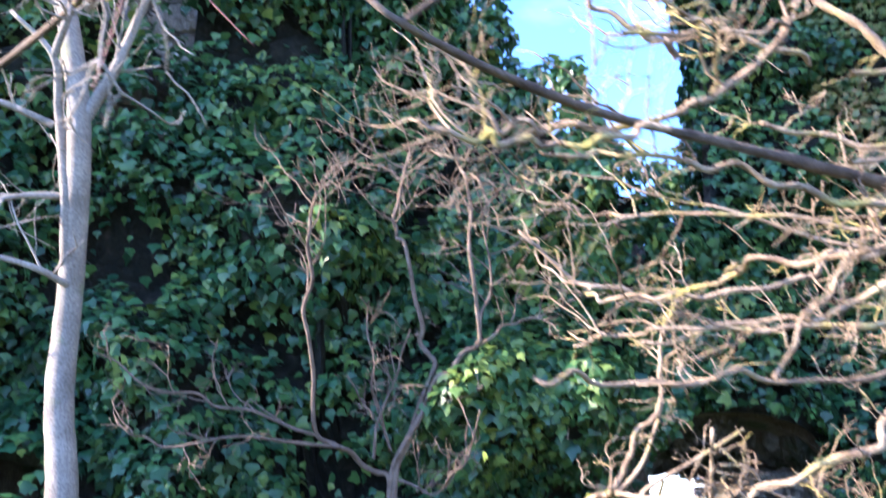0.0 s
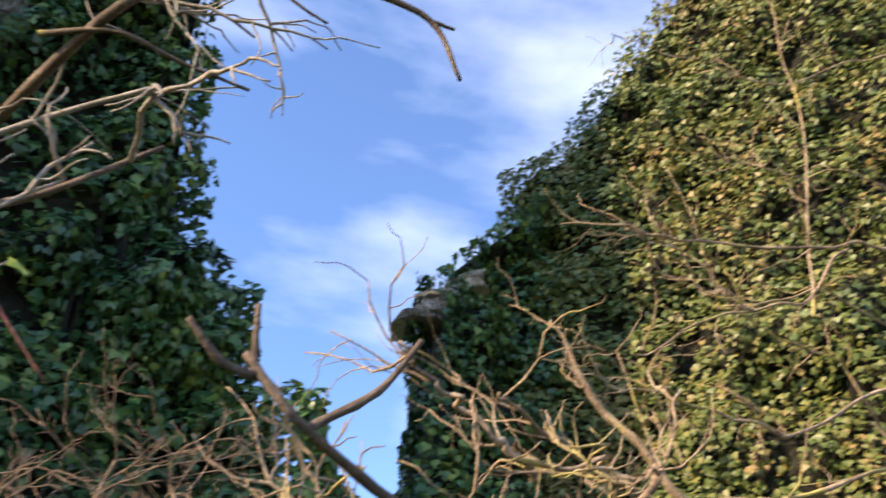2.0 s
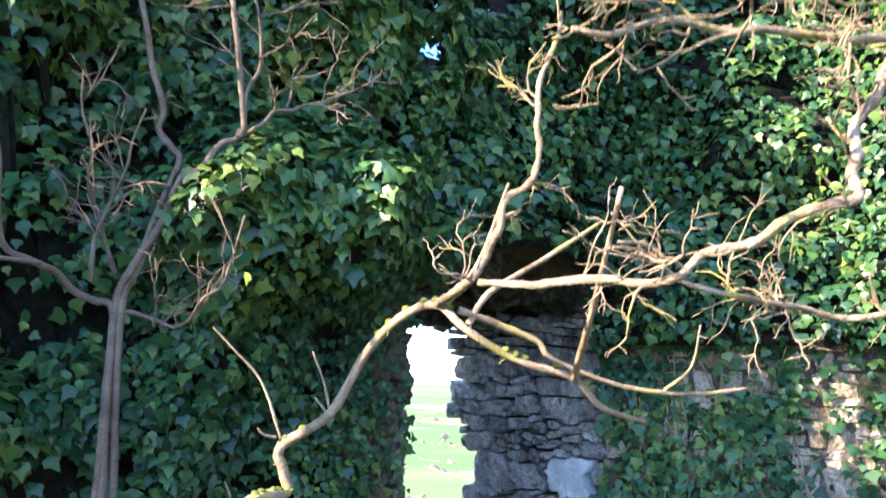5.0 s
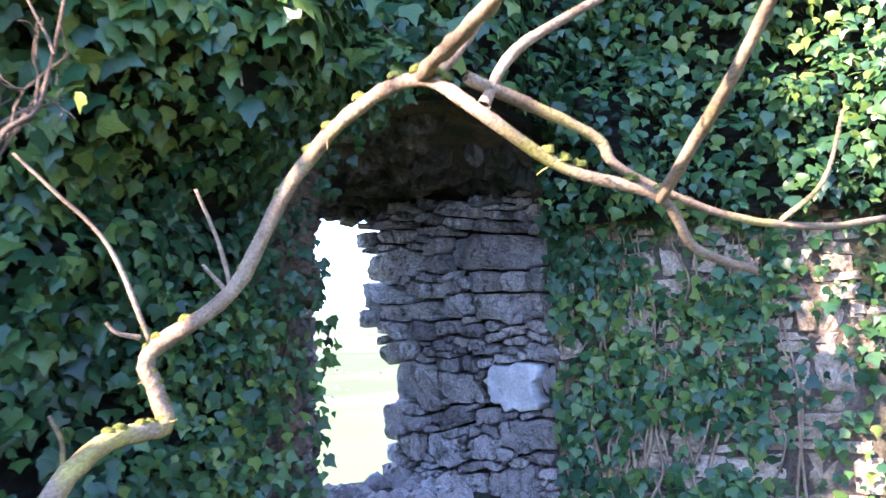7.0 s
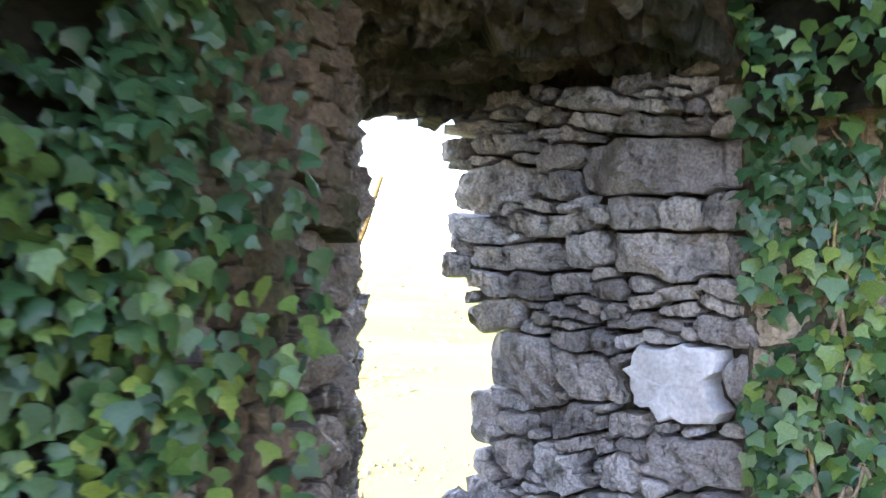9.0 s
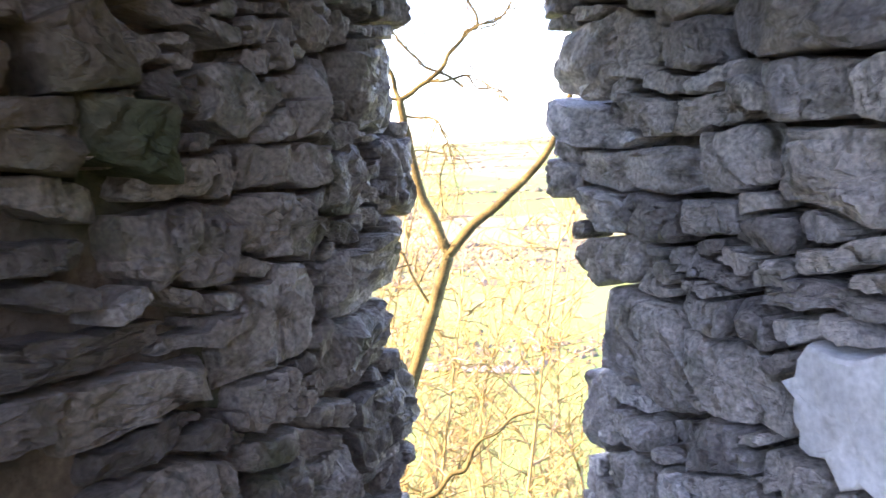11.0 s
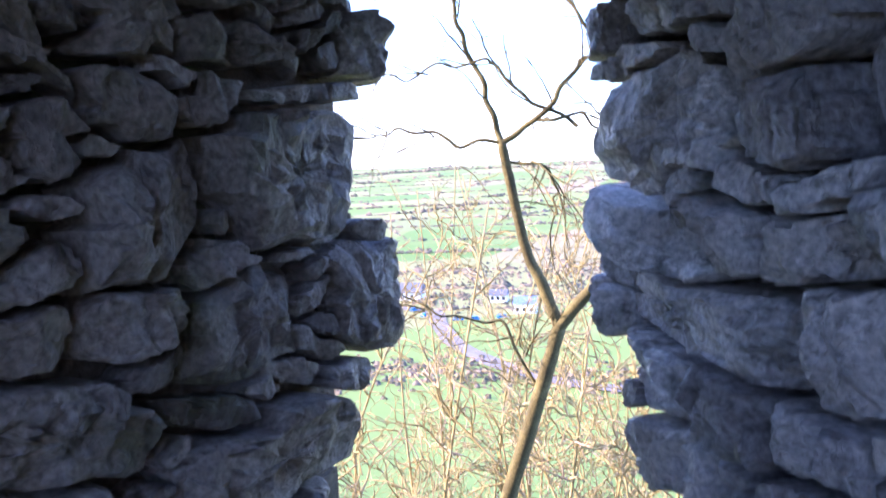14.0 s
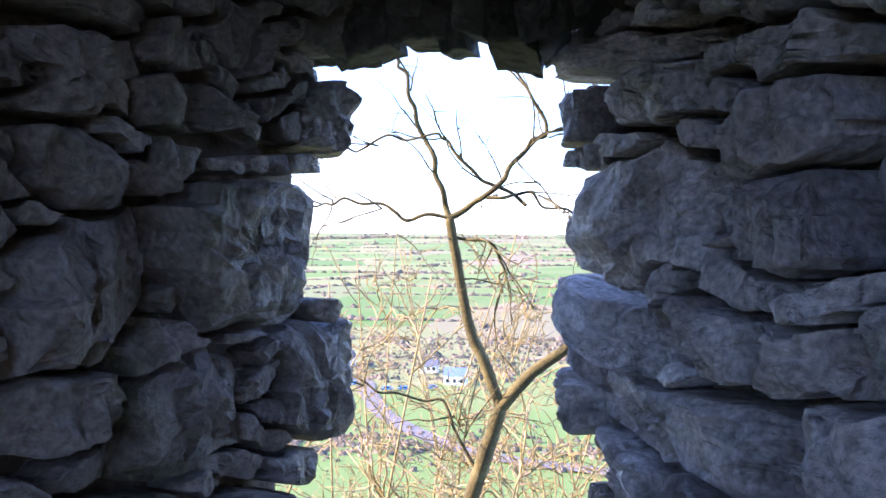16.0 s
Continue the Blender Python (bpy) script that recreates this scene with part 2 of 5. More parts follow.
# ---- mesh helpers ----
def mesh(name, verts, faces, mat, smooth=False):
    me = bpy.data.meshes.new(name)
    me.from_pydata([tuple(v) for v in verts], [], faces)
    me.materials.append(mat)
    if smooth:
        me.polygons.foreach_set("use_smooth", [True] * len(me.polygons))
    me.update()
    return me


def thing(name, label, category, group="", at=(0, 0, 0)):
    ob = tagged(new(name), label, category, group)
    ob.location = at
    return ob


def part(name, me, parent, label="", kind=""):
    ob = tagged(new(name, me), label, "", "", kind)
    ob.parent = parent
    return ob


def noise3(x, y, z):
    return noise.noise(Vector((x, y, z)))


def smooth_line(points, steps=5):
    """Catmull-Rom line through the points."""
    p = [Vector(q) for q in points]
    p = [2 * p[0] - p[1]] + p + [2 * p[-1] - p[-2]]
    out = []
    for i in range(1, len(p) - 2):
        for k in range(steps):
            t = k / steps
            out.append(0.5 * (2 * p[i] + (p[i + 1] - p[i - 1]) * t + (2 * p[i - 1] - 5 * p[i] + 4 * p[i + 1] - p[i + 2]) * t * t
                              + (3 * p[i] - p[i - 1] - 3 * p[i + 1] + p[i + 2]) * t ** 3))
    return out + [p[-2]]


def tube(verts, faces, line, r0, r1, sides=7, knobs=0.12, rng=random):
    """Adds one tapered, knobbly tube to the lists."""
    base = len(verts)
    n = len(line)
    for i, c in enumerate(line):
        d = (line[min(i + 1, n - 1)] - line[max(i - 1, 0)]).normalized()
        a = d.orthogonal().normalized() if i == 0 else (a - d * a.dot(d)).normalized()
        b = d.cross(a)
        r = r0 + (r1 - r0) * i / (n - 1)
        for k in range(sides):
            w = 2 * math.pi * k / sides
            rr = r * (1 + rng.uniform(-knobs, knobs))
            verts.append(c + (a * math.cos(w) + b * math.sin(w)) * rr)
    for i in range(n - 1):
        for k in range(sides):
            q = base + i * sides + k
            q2 = base + i * sides + (k + 1) % sides
            faces.append((q, q2, q2 + sides, q + sides))
    faces.append(tuple(base + (n - 1) * sides + k for k in range(sides)))


def twig_lines(rng, start, direction, length, depth, droop=0.0, wild=0.5, kids=3):
    """Crooked twigs that fork: a list of (line, depth)."""
    pts, d, p = [start], direction.normalized(), start
    n = 5
    for _ in range(n):
        d = (d + Vector((rng.uniform(-1, 1), rng.uniform(-1, 1), rng.uniform(-1, 1) - droop)) * wild * 0.45).normalized()
        p = p + d * length / n
        pts.append(p)
    out = [(pts, depth)]
    if depth > 0:
        for _ in range(kids):
            i = rng.randint(1, n)
            side = Vector((rng.uniform(-1, 1), rng.uniform(-1, 1), rng.uniform(-0.8, 1)))
            out += twig_lines(rng, pts[i], d * 0.7 + side * 0.9, length * rng.uniform(0.4, 0.75), depth - 1, droop, wild, kids)
    return out


def limb_part(name, parent, points, r0, r1, mat, sides=8, label="", seed=1, knobs=0.12):
    v, f = [], []
    tube(v, f, smooth_line(points, 6), r0, r1, sides, knobs, random.Random(seed))
    return part(name, mesh(name, v, f, mat, True), parent, label)


def twigs_part(name, parent, starts, mat, seed, length, depth, radius, droop=0.0, wild=0.6, kids=3, label="", sides=5):
    """starts: (place, direction)."""
    rng = random.Random(seed)
    v, f = [], []
    for s, d in starts:
        for pts, dep in twig_lines(rng, Vector(s), Vector(d), length * rng.uniform(0.6, 1.2), depth, droop, wild, kids):
            r = radius * (0.45 + 0.55 * dep / max(depth, 1))
            tube(v, f, pts, r, r * 0.5, sides, 0.2, rng)
    return part(name, mesh(name, v, f, mat, True), parent, label, "stuff")


def along(points, count, seed, spread, bias=(0, 0, 0)):
    """Twig starts along a limb."""
    rng = random.Random(seed)
    line = smooth_line(points, 8)
    out = []
    for _ in range(count):
        i = rng.randint(len(line) // 6, len(line) - 2)
        d = (line[i + 1] - line[i]).normalized()
        out.append((line[i], d * 0.6 + Vector((rng.uniform(-1, 1), rng.uniform(-1, 1), rng.uniform(-1, 1))) * spread + Vector(bias)))
    return out


# ---- ground and distance ----
def land_height(x, y):
    d = max(0.0, y - 7.8, abs(x) - 11.0, -y - 9.0)
    z = -60 * (1 - math.exp(-d / 85.0))
    far = math.hypot(x, y)
    if far > 30:
        z += min(1.0, (far - 30) / 200) * 3.0 * noise3(x / 160, y / 160, 0)
    if far > 1500:
        z += (far - 1500) / 3300 * 34 * (0.6 + 0.8 * noise3(x / 900, y / 900, 4))
    return z


def ground():
    radii = [0.0, 2, 4, 6, 7.5, 8, 9, 10, 11, 12, 14, 17, 20, 25, 30, 38, 48, 60, 75, 95, 120, 150, 190, 240, 300, 380, 480, 600, 760, 960, 1200, 1500,
             1900, 2400, 3000, 3700, 4400, 4850]
    n = 160
    v, f = [(0, 0, 0)], []
    for r in radii[1:]:
        for k in range(n):
            a = 2 * math.pi * k / n
            x, y = r * math.sin(a), r * math.cos(a)
            v.append((x, y, land_height(x, y) + (0.03 * noise3(x * 2, y * 2, 1) if r < 12 else 0)))
    for k in range(n):
        f.append((0, 1 + (k + 1) % n, 1 + k))
    for i in range(len(radii) - 2):
        for k in range(n):
            a, b = 1 + i * n + k, 1 + i * n + (k + 1) % n
            f.append((a, b, b + n, a + n))
    me = mesh("ground", v, f, FIELDS, True)
    me.materials.append(YARD)
    for p in me.polygons:
        c = p.center
        if math.hypot(c.x, c.y) < 13:
            p.material_index = 1
    tagged(new("ground", me), "grassy yard falling away to a wide patchwork of green fields", "ground", "", "structure")


ground()


def blob(v, f, rng, c, sx, sy, sz, rot=0.0):
    """A small uneven clump."""
    base = len(v)
    rows, cols = 4, 7
    ca, sa = math.cos(rot), math.sin(rot)
    for i in range(rows):
        w = math.pi * (0.08 + 0.5 * i / (rows - 1))
        for k in range(cols):
            a = 2 * math.pi * (k + 0.5 * (i % 2)) / cols
            q = rng.uniform(0.7, 1.25)
            x, y, z = sx * math.sin(w) * math.cos(a) * q, sy * math.sin(w) * math.sin(a) * q, sz * math.cos(w) * q
            v.append((c[0] + x * ca - y * sa, c[1] + x * sa + y * ca, c[2] + z))
    f.append(tuple(base + k for k in range(cols)))
    for i in range(rows - 1):
        for k in range(cols):
            a, b = base + i * cols + k, base + i * cols + (k + 1) % cols
            f.append((a, a + cols, b + cols, b))


def hedges():
    rng = random.Random(5)
    v, f = [], []
    ca, sa = math.cos(0.12), math.sin(0.12)

    def row(x0, y0, x1, y1, size):
        length = math.hypot(x1 - x0, y1 - y0)
        n = max(2, int(length / (size * 3.0)))
        for i in range(n):
            if rng.random() < 0.18:
                continue
            t = i / n
            x, y = x0 + (x1 - x0) * t + rng.uniform(-1, 1) * size, y0 + (y1 - y0) * t + rng.uniform(-1, 1) * size
            big = rng.random() < 0.1
            s = size * (rng.uniform(1.6, 2.6) if big else rng.uniform(0.6, 1.2))
            x2, y2 = x * ca - y * sa, x * sa + y * ca
            blob(v, f, rng, (x2, y2, land_height(x2, y2) - 0.3 * s), s * (1.1 if big else 2.2), s, s, math.atan2(y1 - y0, x1 - x0) + 0.12)

    y = 330.0
    while y < 4200:
        step = rng.uniform(0.08, 0.15) * y + 25
        half = 0.55 * y + 120
        size = 1.5 + y / 1300
        row(-half, y, half * 0.5, y + rng.uniform(-0.03, 0.03) * y, size)
        x = -half
        while x < half * 0.5:
            x += rng.uniform(0.10, 0.3) * y + 30
            row(x, y, x + rng.uniform(-0.1, 0.1) * y, y + step, size)
        y += step
    # brown thickets at the foot of the hill
    for _ in range(3000):
        x, y = rng.gauss(-60, 70), rng.choice((rng.gauss(352, 18), rng.gauss(210, 10), rng.gauss(430, 25)))
        s = rng.uniform(0.4, 1.3)
        blob(v, f, rng, (x, y, land_height(x, y) - 0.3), s, s, s * 1.3)
    tagged(new("hedgerows", mesh("hedgerows", v, f, HEDGE)), "dark winter hedgerows and thickets between distant fields", "hedge", "", "stuff")


hedges()


def lane():
    pts = smooth_line([(-150, 330, 0), (-98, 322, 0), (-82, 290, 0), (-62, 245, 0), (-30, 205, 0), (10, 190, 0)], 8)
    v, f = [], []
    for i, p in enumerate(pts):
        d = (pts[min(i + 1, len(pts) - 1)] - pts[max(i - 1, 0)]).normalized()
        s = Vector((d.y, -d.x, 0)) * 3.2
        for q in (p - s, p + s):
            v.append((q.x, q.y, land_height(q.x, q.y) + 0.5))
    for i in range(len(pts) - 1):
        f.append((2 * i, 2 * i + 1, 2 * i + 3, 2 * i + 2))
    tagged(new("road", mesh("road", v, f, ROAD)), "grey lane winding between distant green fields", "road", "", "structure")


lane()


def box(v, f, x0, x1, y0, y1, z0, z1):
    b = len(v)
    v += [(x, y, z) for z in (z0, z1) for y in (y0, y1) for x in (x0, x1)]
    f += [tuple(b + i for i in q) for q in ((0, 2, 3, 1), (4, 5, 7, 6), (0, 1, 5, 4), (1, 3, 7, 5), (3, 2, 6, 7), (2, 0, 4, 6))]


def house(x, y, w, dp, h, roof, label):
    z = land_height(x, y)
    t = thing("house", label, "house", "distant farm houses", (x, y, z))
    v, f = [], []
    box(v, f, -w / 2, w / 2, -dp / 2, dp / 2, -1, h)
    part("wall", mesh("wall", v, f, WHITEWALL), t)
    e = 0.4
    v = [(-w / 2 - e, -dp / 2 - e, h), (w / 2 + e, -dp / 2 - e, h), (w / 2 + e, dp / 2 + e, h), (-w / 2 - e, dp / 2 + e, h), (-w / 2 - e, 0, h + dp * 0.42), (w / 2 + e, 0, h + dp * 0.42)]
    part("roof", mesh("roof", v, [(0, 1, 5, 4), (2, 3, 4, 5), (0, 4, 3), (1, 2, 5), (0, 3, 2, 1)], roof), t)
    for i in range(3):
        v, f = [], []
        cx = -w / 2 + w * (i + 0.5) / 3
        box(v, f, cx - 0.6, cx + 0.6, -dp / 2 - 0.05, -dp / 2 + 0.02, 1.2, 2.6)
        part("window", mesh("window", v, f, GLASS), t)


house(-56, 318, 8, 6, 4, BLUEROOF, "white farmhouse with a bright blue roof below the hill")
house(-72, 345, 7, 5, 3.2, SLATE, "small white house with a grey slate roof")
house(-118, 352, 22, 9, 3.5, SLATE, "long low pale barn with a grey roof")


def car(x, y, turn):
    z = land_height(x, y) + 0.55
    t = thing("car", "small blue car parked by the distant lane", "car", "parked blue cars", (x, y, z))
    t.rotation_euler = (0, 0, turn)
    v, f = [], []
    box(v, f, -2.1, 2.1, -0.85, 0.85, 0.3, 0.85)
    box(v, f, -1.2, 1.3, -0.75, 0.75, 0.85, 1.45)
    part("body", mesh("body", v, f, BLUECAR), t)
    v, f = [], []
    box(v, f, -1.1, 1.2, -0.77, 0.77, 0.95, 1.3)
    part("window", mesh("window", v, f, GLASS), t)
    for wx in (-1.3, 1.3):
        for wy in (-0.8, 0.8):
            v, f = [], []
            tube(v, f, [Vector((wx, wy - 0.1, 0.32)), Vector((wx, wy + 0.1, 0.32))], 0.32, 0.32, 10, 0)
            part("wheel", mesh("wheel", v, f, TYRE), t)


for cx, cy, turn in ((-77, 297, 0.2), (-71, 298, 0.1), (-92, 306, 1.2), (-62, 303, 0.5), (-100, 318, 0.3)):
    car(cx, cy, turn)


# ---- castle walls ----
def strip_wall(name, pairs, label):
    """pairs: (inner x, y), (outer x, y), bottom, top."""
    v, f = [], []
    for (ix, iy), (ox, oy), z0, z1 in pairs:
        v += [(ix, iy, z0), (ix, iy, z1), (ox, oy, z1), (ox, oy, z0)]
    for i in range(len(pairs) - 1):
        a = 4 * i
        for k in range(4):
            f.append((a + k, a + 4 + k, a + 4 + (k + 1) % 4, a + (k + 1) % 4))
    f += [(0, 1, 2, 3), tuple(4 * len(pairs) - 4 + k for k in (3, 2, 1, 0))]
    return tagged(new(name, mesh(name, v, f, MORTAR)), label, "wall", "", "structure")


# line of the inner face, from the west tower round the window bay to the east tower
JAMB_L, KINK_L, JAMB_R = (0.95, 5.35), (1.35, 5.95), (2.62, 5.85)


def west_y(x):
    return 5.35 + (x - 0.95) * 0.209


WEST_TOP = [(-6.0, 10.5), (-1.3, 9.0), (-0.80, 8.6), (-0.73, 6.8), (-0.62, 6.0), (-0.45, 5.4), (-0.17, 4.85), (0.14, 4.3), (0.42, 3.75), (0.95, 3.4)]
west = [((x - 0.14 * (-1 < x < 0.9), west_y(x)), (x - 0.3, west_y(x) + 1.72), -1.5, top - 0.25) for x, top in WEST_TOP]
wall_west = strip_wall("wall_west", [((-2.08, west_y(-2.08)), (-2.2, west_y(-2.08) + 1.72), -1.5, 10.1)] + [p for p in west if p[0][0] > -2.0],
                       "tall ruined rubble wall smothered in ivy")
strip_wall("wall_west_far", [((-6.0, west_y(-6)), (-6.2, west_y(-6) + 1.7), -1.5, 10.5), ((-2.44, west_y(-2.44)), (-2.5, west_y(-2.44) + 1.7), -1.5, 10.2)],
           "tall ruined rubble wall smothered in ivy")
strip_wall("wall_west_sill", [((-2.44, west_y(-2.44)), (-2.5, west_y(-2.44) + 1.7), -1.5, 0.6), ((-2.08, west_y(-2.08)), (-2.2, west_y(-2.08) + 1.7), -1.5, 0.6)], "stone sill under a second slit")
strip_wall("wall_west_head", [((-2.44, west_y(-2.44)), (-2.5, west_y(-2.44) + 1.7), 1.78, 10.2), ((-2.08, west_y(-2.08)), (-2.2, west_y(-2.08) + 1.7), 1.72, 10.1)], "stone head above a second slit")
sill = strip_wall("window_sill", [((0.95, 5.6), (1.2, 7.06), -1.5, 0.3), ((2.62, 5.95), (2.5, 7.06), -1.5, 0.3)], "low rubble sill of the window bay")


def bay_head():
    """The arched head over the bay, with the wall that rides on it."""
    n = 14
    v, f = [], []
    for i in range(n + 1):
        t = i / n
        ix, iy = 0.95 + 1.67 * t, 5.35 + 0.5 * t
        arch = 1.86 + 0.42 * math.sqrt(max(0.0, 1 - (2 * t - 1) ** 2))
        ox = 0.95 + 1.75 * t
        top = 3.35
        v += [(ix, iy, arch), (ix, iy, top), (ox, 7.06, top), (ox, 7.06, 1.99), (0.5 * (ix + ox), 6.4, min(arch, 2.02 + 0.25 * (arch - 1.86)))]
    for i in range(n):
        a = 5 * i
        for k in range(5):
            f.append((a + k, a + 5 + k, a + 5 + (k + 1) % 5, a + (k + 1) % 5))
    f += [(0, 1, 2, 3, 4), tuple(5 * n + k for k in (4, 3, 2, 1, 0))]
    return tagged(new("wall_bay_head", mesh("wall_bay_head", v, f, MORTAR)), "ruined rubble wall above an arched window bay", "wall", "", "structure")


head = bay_head()
strip_wall("wall_bay_tower", [((1.72, 5.6), (2.35, 7.06), 3.2, 5.6), ((1.9, 5.64), (2.55, 7.06), 3.4, 5.95), ((2.3, 5.76), (2.9, 7.06), 3.4, 6.4), ((2.62, 5.85), (3.25, 7.06), 3.4, 6.8)],
           "broken edge of the tall ivy-clad wall")
EAST_LINE = [(2.62, 5.85), (3.0, 5.5), (3.7, 4.85), (4.6, 3.75), (5.5, 2.5), (6.0, -1.0)]
EAST_TOP = [7.2, 7.8, 9.2, 10.9, 11.5, 10.0]
wall_east = strip_wall("wall_east", [(p, q, -1.5, t) for p, q, t in zip(EAST_LINE, [(3.25, 7.3), (4.0, 6.9), (5.0, 6.2), (6.2, 4.9), (7.2, 3.2), (7.7, -1.0)], [t - 0.5 for t in EAST_TOP])],
                       "tall sunlit ruined wall clad in ivy")
# unseen low block, added only to shade the lower east wall
strip_wall("sun_block_step", [((-10.5, 2.15), (-10.5, 2.2), -1.5, 7.3), ((-6.0, 3.05), (-6.0, 3.1), -1.5, 7.3)], "unseen lower block added to shade the foot of the east wall")
# out of sight: a tall block added to stop the sun, and a plain wall closing the yard
strip_wall("sun_block_west", [((-10.5, 2.2), (-10.5, 6.6), -1.5, 13), ((-6.0, 3.1), (-6.0, 6.6), -1.5, 13)], "unseen tall rubble block added to keep the sun off the window wall")
strip_wall("wall_south", [((-11.0, -7.0), (-11.0, -8.2), -1.5, 2.6), ((8.0, -7.0), (8.0, -8.2), -1.5, 2.6)], "plain low rubble wall closing the yard")


# ---- stones ----
def stone_face(rng, prof, w, h, deep, proud, chip=1.0):
    """One rough quarried stone with the given outline: x along, z up, its broken face towards -y."""
    n = len(prof)
    big = w * h > 0.006
    rings = (1.0, 1.0, 0.975, 0.9, 0.78, 0.64, 0.5, 0.34, 0.17) if big else (1.0, 1.0, 0.95, 0.7, 0.35)
    ph = rng.uniform(0, 50)
    rough = chip * min(1.0, (w * h) ** 0.5 / 0.16)
    # the broken face: a few flat planes that meet in ridges
    planes = [(rng.gauss(0, 0.24) * chip, (rng.gauss(0, 0.2) - 0.06) * chip, 0.0)]
    for _ in range(6 if big else 3):
        an = rng.uniform(0, 2 * math.pi)
        tip = rng.uniform(0.35, 1.1) * chip
        planes.append((tip * math.cos(an), tip * math.sin(an), -tip * rng.uniform(0.2, 0.44) * (w * abs(math.cos(an)) + h * abs(math.sin(an)))))
    lean = rng.uniform(-0.5, 0.5)
    v, f = [], []
    for i, q in enumerate(rings):
        for x, z in prof:
            if i == 0:
                v.append((x, deep, z))
                continue
            jx, jz = rng.uniform(-0.012, 0.012) * w * (q < 0.96), rng.uniform(-0.012, 0.012) * h * (q < 0.96)
            x2, z2 = x * q + jx, z * q + jz
            y = max(px * x2 + pz * z2 + pc for px, pz, pc in planes)
            y = -proud * (0.45 if i == 1 else 0.9 if i == 2 else 1.0) + max(-0.8 * proud, y)
            xr = x2 + lean * z2
            y += rough * (0.040 * (abs(noise3(xr * 18 + ph, z2 * 6, ph)) - 0.2) + 0.020 * noise3(xr * 42, z2 * 20 + ph, ph) + 0.009 * noise3(xr * 85, z2 * 60, ph))
            v.append((x2, min(y, deep * 0.6), z2))
    for i in range(len(rings) - 1):
        for k in range(n):
            c, d = i * n + k, i * n + (k + 1) % n
            f.append((c, d, d + n, c + n))
    v.append((0, sum(p[1] for p in v[-n:]) / n, 0))
    f += [((len(rings) - 1) * n + k, (len(rings) - 1) * n + (k + 1) % n, len(v) - 1) for k in range(n)]
    return v, f


def stone_mesh(rng, w, h, deep=0.05, proud=0.03, chip=1.0):
    """A stone with a skewed, broken four-cornered outline."""
    per = 7 if w * h > 0.006 else 4
    skew, taper = rng.uniform(-0.22, 0.22), rng.uniform(-0.25, 0.25)
    cut = [rng.uniform(0.7, 0.95) if rng.random() < 0.45 else rng.uniform(0.95, 1.03) for _ in range(4)]
    corners = [(-1, -1), (1, -1), (1, 1), (-1, 1)]
    prof = []
    for e in range(4):
        (ax, az), (bx, bz), ca, cb = corners[e], corners[(e + 1) % 4], cut[e], cut[(e + 1) % 4]
        for k in range(per):
            t = k / per
            x, z = ax * ca * (1 - t) + bx * cb * t, az * ca * (1 - t) + bz * cb * t
            q = rng.uniform(0.94, 1.04)
            x, z = x * (q if e % 2 else 1), z * (1 if e % 2 else q)
            prof.append(((x + skew * z) * w / 2, z * (1 + taper * x) * h / 2))
    return stone_face(rng, prof, w, h, deep, proud, chip)


